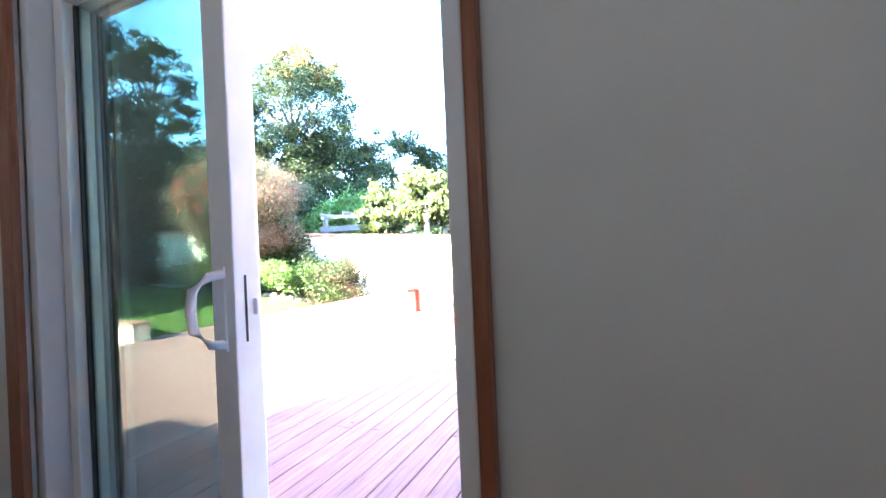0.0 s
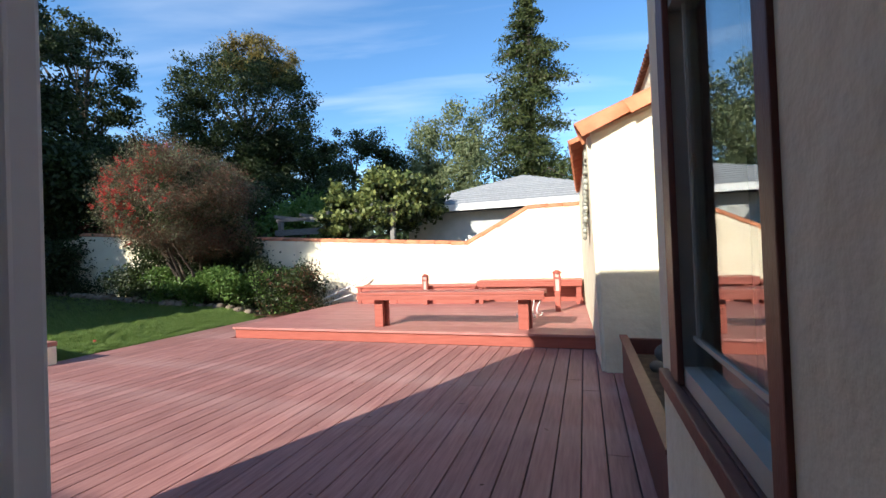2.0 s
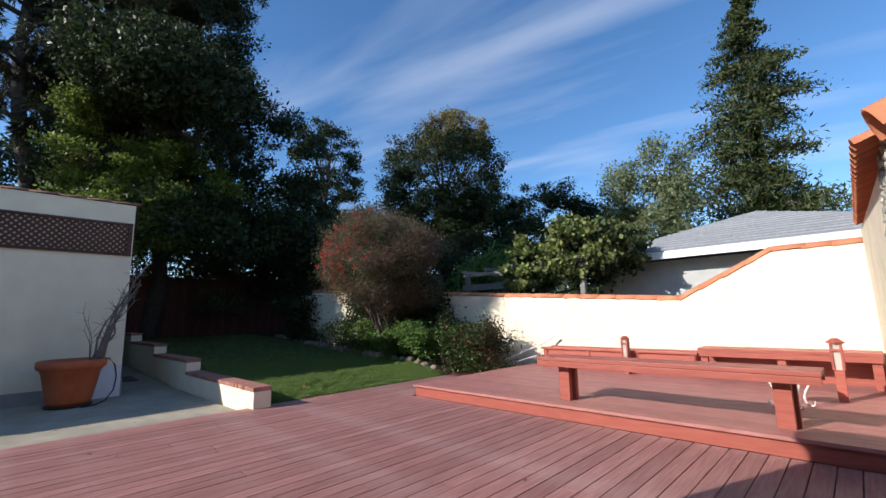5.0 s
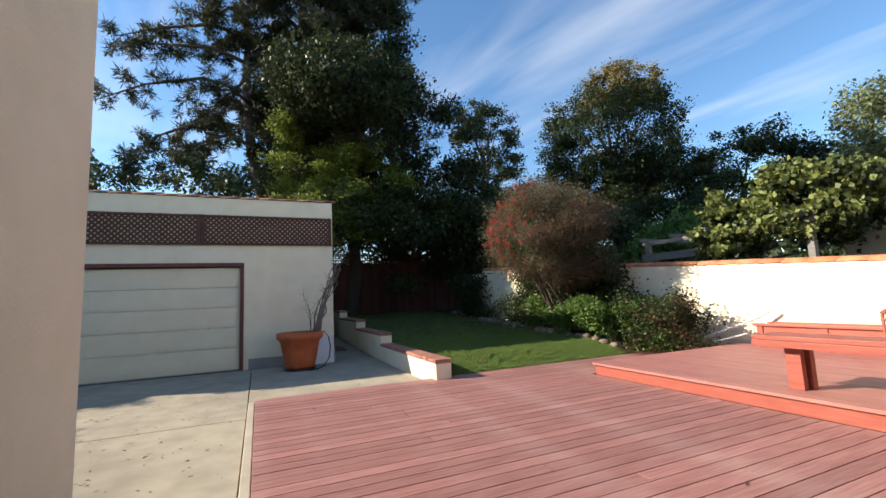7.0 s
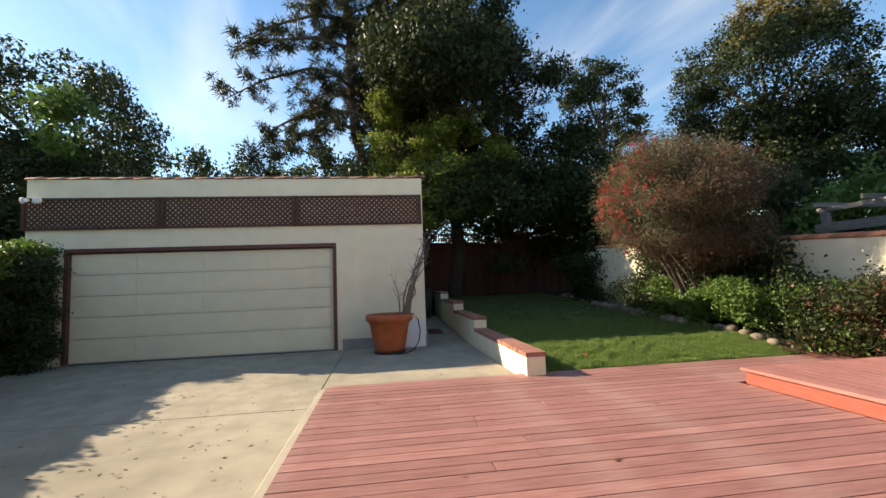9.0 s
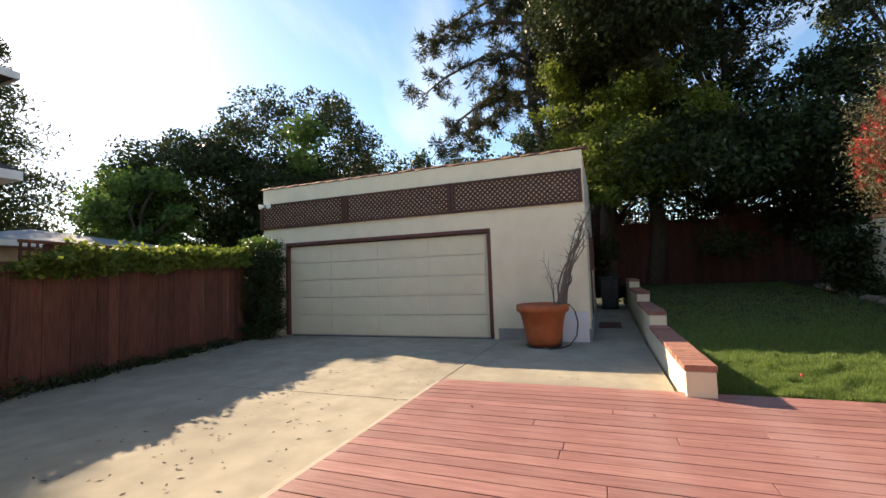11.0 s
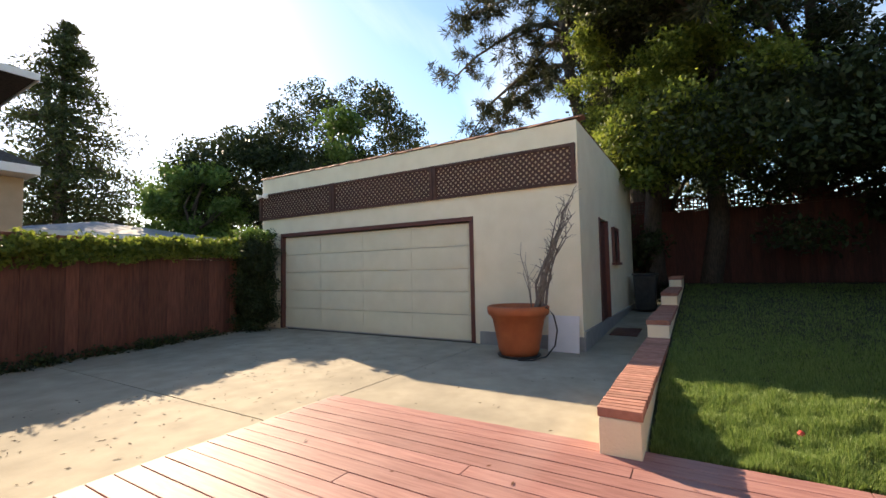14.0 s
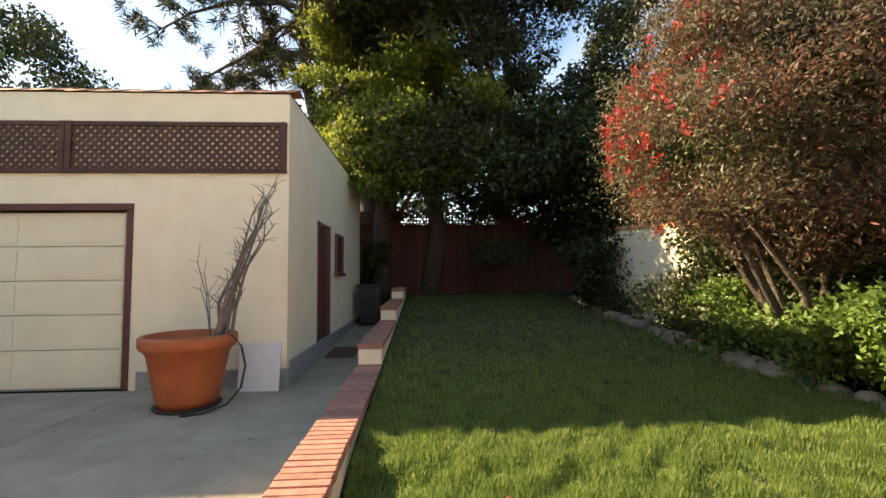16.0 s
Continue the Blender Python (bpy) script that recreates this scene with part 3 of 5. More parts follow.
def lattice_band():
    t = thing("lattice_panel", GX + 0.004, 0, 0, "brown diagonal wooden lattice band across the garage front", "lattice")
    z0, z1 = 2.58, 3.22
    edges = [GY0 - 0.06, -1.65, 1.0, GY1 - 0.02]
    for a, b in zip(edges, edges[1:]):
        bm = bmesh.new()
        for zz in (z0, z1 - 0.05):
            add_box(bm, 0.0, 0.045, a + 0.075, b - 0.005, zz, zz + 0.05)
        part("rail", bm, LATTICE, t)
        for y in (a, b - 0.08):
            part("post", bm_box(0.0, 0.05, y + 0.002, y + 0.072, z0 - 0.004, z1 + 0.004, 0.004), LATTICE, t)
        step = 0.105
        for s, x in ((1, 0.008), (-1, 0.020)):
            bm = bmesh.new()
            k = a - (z1 - z0)
            while k < b + (z1 - z0):
                # a 45 degree strip clipped to the panel
                lo, hi = z0 + 0.03, z1 - 0.03
                ya, yb = (k, k + (hi - lo)) if s > 0 else (k + (hi - lo), k)
                t0, t1 = 0.0, 1.0
                for lim, low in ((a + 0.05, True), (b - 0.05, False)):
                    d = yb - ya
                    q = (lim - ya) / d
                    if (d > 0) == low:
                        t0 = max(t0, q)
                    else:
                        t1 = min(t1, q)
                if t1 - t0 > 0.03:
                    p, q = Vector((x, ya + (yb - ya) * t0, lo + (hi - lo) * t0)), Vector((x, ya + (yb - ya) * t1, lo + (hi - lo) * t1))
                    w = Vector((0, 0.0135 * -s, 0.0135))
                    d = Vector((0.008, 0, 0))
                    vs = [bm.verts.new(v) for v in (p - w, q - w, q + w, p + w, p - w + d, q - w + d, q + w + d, p + w + d)]
                    for f in ((4, 5, 6, 7), (0, 1, 5, 4), (3, 2, 6, 7), (0, 3, 2, 1)):
                        bm.faces.new([vs[i] for i in f])
                k += step
            bmesh.ops.recalc_face_normals(bm, faces=bm.faces[:])
            o = part("slat", bm, LATTICE, t)
            o["kind"] = "stuff"


lattice_band()


def barrel_tile(length, r, thick=0.014, sides=7, taper=0.85, arch=0.75):
    """A half-round clay tile along x, arched upwards."""
    bm = bmesh.new()
    rings = []
    for x, k in ((0, 1.0), (length, taper)):
        for rr in (r * k, r * k - thick):
            rings.append([bm.verts.new((x, rr * math.cos(math.pi * i / sides), rr * math.sin(math.pi * i / sides) * arch)) for i in range(sides + 1)])
    o0, i0, o1, i1 = rings
    for i in range(sides):
        bm.faces.new((o0[i], o0[i + 1], o1[i + 1], o1[i]))
        bm.faces.new((i0[i + 1], i0[i], i1[i], i1[i + 1]))
        bm.faces.new((o0[i + 1], o0[i], i0[i], i0[i + 1]))
        bm.faces.new((o1[i], o1[i + 1], i1[i + 1], i1[i]))
    bmesh.ops.recalc_face_normals(bm, faces=bm.faces[:])
    return bm


def tile_row(name, label, p, q, length, r, material, overlap=0.04, lift=0.0, arch=0.75):
    """A row of overlapping tiles from p to q."""
    p, q = Vector(p), Vector(q)
    t = tagged(new(name), label, "roof tiles", kind="structure")
    me = mesh_of("tile", barrel_tile(length, r, arch=arch), material, True)
    d = q - p
    n = max(1, round(d.length / (length - overlap)))
    rng = random.Random(name)
    m = d.to_track_quat("X", "Z").to_matrix().to_4x4()
    for i in range(n):
        o = new("tile", me)
        o.parent = t
        o.matrix_basis = Matrix.Translation(p + d * (i / n)) @ m @ pose(0, 0, lift, rng.uniform(-2, 2), -2.5 + rng.uniform(-0.8, 0.8), rng.uniform(-1.5, 1.5))
    return t


# garage parapet: weathered tiles laid across the front edge
def parapet_tiles():
    t = tagged(new("parapet_coping"), "weathered clay tiles along the garage parapet", "roof tiles", kind="structure")
    me = mesh_of("tile", barrel_tile(0.50, 0.13, 0.016, 7, 0.85, 0.42), TILE_OLD, True)
    rng = random.Random(3)
    n = 20
    for i in range(n):
        o = new("tile", me)
        o.parent = t
        y = GY0 - 0.03 + (GY1 - GY0 - 0.36) * i / (n - 1)
        o.matrix_basis = pose(GX - 0.09, y, GZ + 0.004, rng.uniform(-2, 2), -3 + rng.uniform(-1, 1), 90)
    side = mesh_of("tile", barrel_tile(0.46, 0.12, 0.016, 7, 0.8, 0.42), TILE_OLD, True)
    for i in range(14):
        o = new("tile", side)
        o.parent = t
        o.matrix_basis = pose(GX - 0.25 - i * 0.43, GY1 - 0.1, GZ + 0.004, 0, -3 + rng.uniform(-1, 1), 180)


parapet_tiles()

# flood lamp pair at the garage corner
lamp = thing("flood_light", GX + 0.06, GY0 + 0.2, 3.18, "twin white outdoor flood lights under the parapet", "lamp")
part("plate", bm_box(-0.03, 0.0, -0.06, 0.06, -0.06, 0.06, 0.01), WHITE, lamp)
for s in (-1, 1):
    bm = lathe([(0.02, 0), (0.035, 0.03), (0.06, 0.10), (0.065, 0.12), (0.055, 0.125)], 20)
    bmesh.ops.transform(bm, matrix=pose(0.03, s * 0.09, -0.01, 0, 100, s * 25), verts=bm.verts[:])
    part("head", bm, WHITE, lamp, "", True)

# side door and window of the garage
sd = thing("door_1", -12.79, GY1 - 0.05, 0.08, "red-brown wooden side door of the garage, closed", "door", kind="structure")
part("leaf", bm_box(-0.42, 0.42, -0.04, 0.0, 0.0, 2.05, 0.005), TRIM, sd)
for s in (-1, 1):
    part("jamb", bm_box(s * 0.425 - 0.03, s * 0.425 + 0.03, -0.1, 0.07, -0.08, 2.10, 0.004), TRIM, sd)
gw = thing("window_1", -14.0, GY1 + 0.01, 1.35, "small dark window in the garage side wall", "window", kind="structure")
bm = bmesh.new()
for a in (-0.32, 0.27):
    add_box(bm, a, a + 0.05, -0.02, 0.05, 0.0, 0.75)
for a in (0.0, 0.70):
    add_box(bm, -0.268, 0.268, -0.02, 0.048, a, a + 0.05)
part("window_frame", bm, TRIM, gw)
part("window_sill", bm_box(-0.38, 0.38, -0.02, 0.09, -0.06, -0.004, 0.005), TRIM, gw)
part("pane", bm_box(-0.268, 0.268, 0.0, 0.01, 0.05, 0.70), BLACK, gw, "dark glass")


# terracotta pot with a bare shrub, hose and board
def big_pot():
    t = thing("terracotta_pot", -10.14, 2.90, DRIVE_Z, "large terracotta pot with soil and a saucer", "plant pot")
    bm = lathe([(0.27, 0.03), (0.30, 0.10), (0.345, 0.35), (0.385, 0.56), (0.40, 0.57), (0.405, 0.60), (0.44, 0.615), (0.46, 0.65), (0.46, 0.735), (0.44, 0.75), (0.405, 0.75), (0.395, 0.73), (0.38, 0.62)], 44)
    part("pot", bm, TERRA, t, "", True)
    part("soil", lathe([(0.37, 0.60), (0.36, 0.625), (0.2, 0.64), (0.02, 0.645)], 24), SOIL, t, "", True)
    part("saucer", lathe([(0.24, 0.0), (0.30, 0.0), (0.325, 0.028), (0.315, 0.032), (0.29, 0.03), (0.23, 0.03)], 36), BLACK, t, "dark plastic saucer", True)
    s = thing("bare_shrub", -10.14, 3.17, DRIVE_Z + 0.6, "bare grey twiggy shrub leaning in the pot", "shrub")
    rng = random.Random(8)
    for i in range(9):
        bm = bmesh.new()
        a0 = Vector((rng.uniform(-0.05, 0.05), rng.uniform(-0.07, 0.05), 0.0))
        tip = Vector((rng.uniform(-0.06, 0.06), rng.uniform(0.46, 0.60), rng.uniform(1.25, 1.72)))
        pts = [a0]
        for k in range(1, 8):
            pts.append(a0.lerp(tip, k / 7) + Vector((rng.uniform(-0.04, 0.04), rng.uniform(-0.05, 0.05) - 0.05 * math.sin(k / 7 * math.pi), 0)))
        add_tube(bm, pts, [0.022 * (1 - 0.11 * k) for k in range(8)], 6)
        for k in range(2, 8):
            for _ in range(2):
                p = pts[k]
                d = Vector((rng.uniform(-1, 1), rng.uniform(-0.9, 0.7), rng.uniform(0.1, 1))).normalized() * rng.uniform(0.08, 0.28)
                m1 = p + d * 0.5 + Vector((rng.uniform(-0.03, 0.03), rng.uniform(-0.03, 0.03), 0.02))
                add_tube(bm, [p, m1, p + d], [0.006, 0.004, 0.002], 4)
        part("stem", bm, TWIG, s, "", True)
    for dy, dz in ((-0.25, 1.1), (-0.16, 0.95), (-0.2, 0.75)):
        bm = bmesh.new()
        pts = [Vector((0, -0.05, 0.02)), Vector((0.05, dy * 0.35, dz * 0.5)), Vector((0.02, dy * 0.8, dz * 0.82)), Vector((0.0, dy * 0.75, dz))]
        add_tube(bm, pts, [0.008, 0.006, 0.004, 0.002], 5)
        add_tube(bm, [pts[2], pts[2] + Vector((0, -0.1, 0.03))], [0.004, 0.002], 4)
        add_tube(bm, [pts[1], pts[1] + Vector((0.02, 0.16, 0.22))], [0.004, 0.002], 4)
        part("branch", bm, TWIG, s, "", True)
    h = thing("garden_hose", -10.14, 2.90, DRIVE_Z, "thin black irrigation hose looped over the pot", "hose")
    bm = bmesh.new()
    pts = [(0.1, 0.36, 0.68), (0.08, 0.47, 0.74), (0.06, 0.56, 0.62), (0.05, 0.60, 0.42), (0.08, 0.57, 0.2), (0.15, 0.46, 0.05), (0.3, 0.3, 0.012), (0.37, 0.12, 0.012)]
    add_tube(bm, pts, [0.012] * len(pts), 8)
    part("hose", bm, BLACK, h, "", True)
    b = thing("white_board", GX + 0.10, 3.42, DRIVE_Z, "pale board leaning against the garage wall", "board")
    bm = bm_box(-0.008, 0.008, -0.24, 0.24, 0.0, 0.56, 0.003)
    bmesh.ops.transform(bm, matrix=pose(0.09, 0, 0.0, 0, -9, 0), verts=bm.verts[:])
    part("board", bm, CARD, b)


big_pot()


# stepped retaining wall with brick caps
def retaining_wall():
    xs = [-7.04, -10.3, -12.9, -15.6, -17.6]
    for i in range(4):
        top = 0.235 + 0.225 * i
        sec = structure("retaining_wall", bm_box(xs[i + 1] + 0.002, xs[i] - 0.002, 4.64, 4.90, -0.25, top, 0.008), STUCCO, "low stepped cream stucco retaining wall section", "wall")
        part("mortar_bed", bm_box(xs[i + 1] + 0.01, xs[i] - 0.012, 4.645, 4.895, top, top + 0.05), MORTAR, sec)
        me = mesh_of("brick", bm_box(-0.0305, 0.0305, -0.14, 0.14, 0.004, 0.066, 0.006), BRICK)
        n = int((xs[i] - xs[i + 1]) / 0.0715)
        rng = random.Random(i)
        for k in range(n):
            o = new("brick", me)
            o.parent = sec
            o.matrix_basis = pose(xs[i] - 0.034 - k * (xs[i] - xs[i + 1] - 0.068) / (n - 1), 4.77 + rng.uniform(-0.004, 0.004), top + rng.uniform(-0.002, 0.002), rng.uniform(-0.6, 0.6), 0, rng.uniform(-1, 1))


retaining_wall()


# ---- driveway side: fence, hedge, ivy ----
def plank_fence(name, label, p, q, z0, h, board=0.14, lattice=0.0, lat_from=0.0, wood=None):
    wood = wood or FENCE
    p, q = Vector(p), Vector(q)
    d = q - p
    n = int(d.length / board)
    t = tagged(new(name), label, "fence", kind="structure")
    ang = math.degrees(math.atan2(d.y, d.x))
    t.matrix_basis = pose(p.x, p.y, z0, 0, 0, ang)
    me = mesh_of("plank", bm_box(-0.003, board + 0.003, -0.006, 0.006, 0.02, h, 0.003), wood)
    rng = random.Random(name)
    for i in range(n):
        o = new("plank", me)
        o.parent = t
        o.matrix_basis = pose(i * board, 0.0075 * (1 if i % 2 else -1), rng.uniform(-0.006, 0.006), 0, 0, rng.uniform(-0.12, 0.12))
    part("cap_rail", bm_box(0, d.length, -0.05, 0.05, h + 0.01, h + 0.045, 0.005), wood, t)
    # added board behind the planks keeps sunlight out of the low slits
    part("kick_board", bm_box(0, d.length, 0.018, 0.04, 0.0, 0.2, 0.004), wood, t)
    for i in range(int(d.length / 2.4) + 1):
        part("post", bm_box(i * 2.4 - 0.045, i * 2.4 + 0.045, 0.016, 0.1, 0.0, h + (lattice if i * 2.4 >= lat_from else 0), 0.005), wood, t)
    if lattice:
        part("top_rail", bm_box(lat_from, d.length, -0.03, 0.03, h + lattice, h + lattice + 0.04, 0.004), wood, t)
        bm = bmesh.new()
        x = lat_from
        while x < d.length:
            add_box(bm, x, x + 0.035, -0.008, 0.0, h + 0.046, h + lattice)
            x += 0.10
        z = h + 0.1
        while z < h + lattice - 0.03:
            add_box(bm, lat_from, d.length, 0.001, 0.009, z, z + 0.035)
            z += 0.10
        o = part("lattice", bm, wood, t)
        o["kind"] = "stuff"
    return t


plank_fence("fence_drive", "red-brown board fence with lattice top along the driveway", (3.5, -1.1, 0), (-10.25, -4.02, 0), DRIVE_Z, 1.62, board=0.19, lattice=0.30, lat_from=9.2)
plank_fence("fence_back", "tall dark red-brown board fence behind the lawn", (-18.3, -5.0, 0), (-18.6, 16.0, 0), 0.30, 2.55, board=0.17, lattice=0.36, lat_from=0.0, wood=FENCE_DARK)


def leaf_mass(name, base, clumps, n, size, material, label, category, seed, aspect=0.6, extra=(), stems=0, shell=0.5, stem_r=0.045):
    rng = np.random.default_rng(seed)
    t = thing(name, base[0], base[1], base[2], label, category)
    o = new("foliage", leaves_mesh("foliage", clump_points(rng, clumps, n, shell), size, material, aspect, rng))
    o.parent = t
    for nm, sub, m2, n2, s2 in extra:
        e = new(nm, leaves_mesh(nm, clump_points(rng, sub, n2, 0.35), s2, m2, aspect, rng))
        e.parent = t
    for i in range(stems):
        c = Vector(clumps[int(rng.integers(len(clumps)))][:3])
        bm = bmesh.new()
        s = Vector((rng.normal() * 0.08, rng.normal() * 0.08, 0))
        add_tube(bm, [s, s.lerp(c, 0.5) + Vector((rng.normal() * 0.08, rng.normal() * 0.08, 0.1)), c], [stem_r, stem_r * 0.65, stem_r * 0.18], 6)
        part("stem", bm, BARK, t, "", True)
    return t


def box_clumps(rng, x0, x1, y0, y1, z0, z1, s, n):
    return [(rng.uniform(x0, x1), rng.uniform(y0, y1), rng.uniform(z0, z1), s * rng.uniform(0.7, 1.3), s * rng.uniform(0.7, 1.3), s * rng.uniform(0.6, 1.1)) for _ in range(n)]


rng0 = random.Random(11)
# hedge with brighter green leaves along its top
leaf_mass("clipped_hedge", (-10.35, -3.75, DRIVE_Z), box_clumps(rng0, -0.3, 0.3, -0.4, 0.36, 0.12, 2.1, 0.2, 150), 44000, 0.046, L_DARK, "dark green clipped hedge beside the garage door", "hedge", 5, stems=3,
          extra=(("new_growth", box_clumps(rng0, -0.3, 0.3, -0.35, 0.3, 2.1, 2.3, 0.16, 14), L_GREEN, 1500, 0.06),))
ivy = []
for i in range(90):
    k = i / 89
    ivy.append((-4.9 * k, -1.04 * k + rng0.uniform(-0.12, 0.16), rng0.uniform(-0.22, 0.06) - 0.30 * (1 - k), 0.24, 0.16, 0.12))
leaf_mass("ivy_hedge", (-5.6, -3.02, 1.98), ivy, 17000, 0.075, L_LIME, "yellow-green ivy growing along the fence top", "ivy", 6)
low = [(-7.0 * k, -1.49 * k + rng0.uniform(0.05, 0.2), rng0.uniform(0.0, 0.10), 0.2, 0.14, 0.12) for k in (rng0.random() for _ in range(50))]
leaf_mass("ground_cover", (-3.0, -2.42, DRIVE_Z), low, 6000, 0.05, L_DARK, "dark low plants along the fence foot", "plants", 7)



# black bin at the end of the garage path
wb = thing("wheeled_bin", -15.9, 4.1, DRIVE_Z + 0.16, "black plastic wheeled bin at the path end", "bin")
bm = bm_box(-0.26, 0.26, -0.26, 0.26, 0.06, 0.92, 0.03)
for v in bm.verts:
    if v.co.z < 0.4:
        v.co.x *= 0.84
        v.co.y *= 0.84
part("body", bm, BLACK, wb)
part("lid", bm_box(-0.29, 0.29, -0.29, 0.29, 0.925, 0.98, 0.02), BLACK, wb)
for q in (-1, 1):
    bm = lathe([(0.02, -0.03), (0.09, -0.03), (0.10, 0.0), (0.09, 0.03), (0.02, 0.03)], 18)
    bmesh.ops.transform(bm, matrix=pose(-0.2, q * 0.2, 0.09, 90, 0, 0), verts=bm.verts[:])
    part("wheel", bm, BLACK, wb)
mat_red = thing("door_mat", -12.75, 4.05, DRIVE_Z + 0.07, "dark red door mat before the garage side door", "mat")
bm = bm_box(-0.4, 0.4, -0.25, 0.22, -0.01, 0.016, 0.005)
bmesh.ops.transform(bm, matrix=pose(0, 0, 0, 0, 2.0, 0), verts=bm.verts[:])
part("mat", bm, TRIM, mat_red)

# ---- raised deck: bench, planters, lanterns ----
def bench(x0, x1, y, z, h, label):
    t = thing("wooden_bench", (x0 + x1) / 2, y, z, label, "bench")
    L = (x1 - x0) / 2
    for k in range(3):
        part("seat_board", bm_box(-L, L, -0.21 + k * 0.142, -0.21 + k * 0.142 + 0.138, h - 0.045, h, 0.006), REDWOOD, t)
    for s in (-1, 1):
        part("apron", bm_box(-L + 0.002, L - 0.002, s * 0.2 - 0.02, s * 0.2 + 0.02, h - 0.115, h - 0.047, 0.005), REDWOOD, t)
        cx = s * (L - 0.30)
        for q in (-0.085, 0.02):
            part("leg", bm_box(cx - 0.07 + (0.0 if q < 0 else 0.03), cx + 0.07 + (0.0 if q < 0 else 0.03), q, q + 0.075, 0.0, h - 0.047, 0.006), REDWOOD, t)
        part("cleat", bm_box(cx - 0.04, cx + 0.04, -0.178, 0.178, h - 0.12, h - 0.048, 0.004), REDWOOD, t)
    return t


bench(-3.72, -0.92, 7.14, STEP_Z, 0.535, "long red painted plank bench on the raised deck")


def deck_planter(x0, x1, y0, y1, z, h, label):
    t = thing("deck_planter", (x0 + x1) / 2, (y0 + y1) / 2, z, label, "planter")
    a, b = (x1 - x0) / 2, (y1 - y0) / 2
    part("front_board", bm_box(-a, a, -b, -b + 0.04, 0, h - 0.04, 0.005), REDWOOD, t)
    part("back_board", bm_box(-a, a, b - 0.04, b, 0, h - 0.04, 0.005), REDWOOD, t)
    for s in (-1, 1):
        part("end_board", bm_box(s * (a - 0.02) - 0.02, s * (a - 0.02) + 0.02, -b + 0.041, b - 0.041, 0, h - 0.04, 0.004), REDWOOD, t)
    n = max(2, int((x1 - x0) / 0.8))
    for k in range(n + 1):
        c = -a + 0.06 + (2 * a - 0.12) * k / n
        part("batten", bm_box(c - 0.045, c + 0.045, -b - 0.02, -b - 0.001, 0, h - 0.042, 0.004), REDWOOD, t)
    bm = bmesh.new()
    add_box(bm, -a - 0.03, a + 0.03, -b - 0.04, -b + 0.08, h - 0.038, h, 0.005)
    part("cap_board", bm, REDWOOD, t)
    part("cap_board", bm_box(-a - 0.03, a + 0.03, b - 0.08, b + 0.02, h - 0.038, h, 0.005), REDWOOD, t)
    part("soil", bm_box(-a + 0.041, a - 0.041, -b + 0.042, b - 0.042, 0.05, h - 0.09), SOIL, t, "dry soil")
    return t


deck_planter(-5.45, -2.62, 9.95, 10.40, STEP_Z, 0.40, "long red painted planter box along the garden wall")


def side_table_bench(x0, x1, y0, y1, z, h):
    t = thing("wall_bench", (x0 + x1) / 2, (y0 + y1) / 2, z, "red painted built-in bench with a dark open front", "bench")
    a, b = (x1 - x0) / 2, (y1 - y0) / 2
    for k in range(4):
        w = 2 * b / 4
        part("seat_board", bm_box(-a, a, -b + k * w + 0.002, -b + (k + 1) * w - 0.002, h - 0.05, h, 0.005), REDWOOD, t)
    part("apron", bm_box(-a + 0.01, a - 0.01, -b + 0.01, -b + 0.05, h - 0.13, h - 0.052, 0.004), REDWOOD, t)
    for s in (-0.93, 0.0, 0.93):
        part("leg", bm_box(s * a - 0.05, s * a + 0.05, -b + 0.055, -b + 0.15, 0, h - 0.052, 0.005), REDWOOD, t)
    part("back_board", bm_box(-a, a, b - 0.04, b - 0.002, 0, h - 0.052), REDWOOD, t)


side_table_bench(-2.58, -0.46, 9.90, 10.40, STEP_Z, 0.48)


def lantern_post(x, y, z, h):
    """A post lamp with slit windows and a stepped cap."""
    t = thing("post_lantern", x, y, z, "red wooden post lantern with frosted slits and a cap", "lamp", "deck lanterns")
    body = h - 0.36
    part("post", bm_box(-0.045, 0.045, -0.045, 0.045, 0, body, 0.006), REDWOOD, t)
    for sx in (-1, 1):
        for sy in (-1, 1):
            part("corner_strip", bm_box(sx * 0.045 - 0.013, sx * 0.045 + 0.013, sy * 0.045 - 0.013, sy * 0.045 + 0.013, body, h - 0.06, 0.003), REDWOOD, t)
    part("diffuser", bm_box(-0.04, 0.04, -0.04, 0.04, body + 0.001, h - 0.061), FROST, t, "frosted pale diffuser")
    part("band", bm_box(-0.062, 0.062, -0.062, 0.062, h - 0.15, h - 0.12, 0.004), REDWOOD, t)
    part("cap", lathe([(0.08, h - 0.06), (0.085, h - 0.045), (0.05, h - 0.015), (0.03, h)], 4), REDWOOD, t)
    return t


lantern_post(-0.87, 8.87, STEP_Z, 0.72)
lantern_post(-3.69, 9.80, STEP_Z, 0.66)


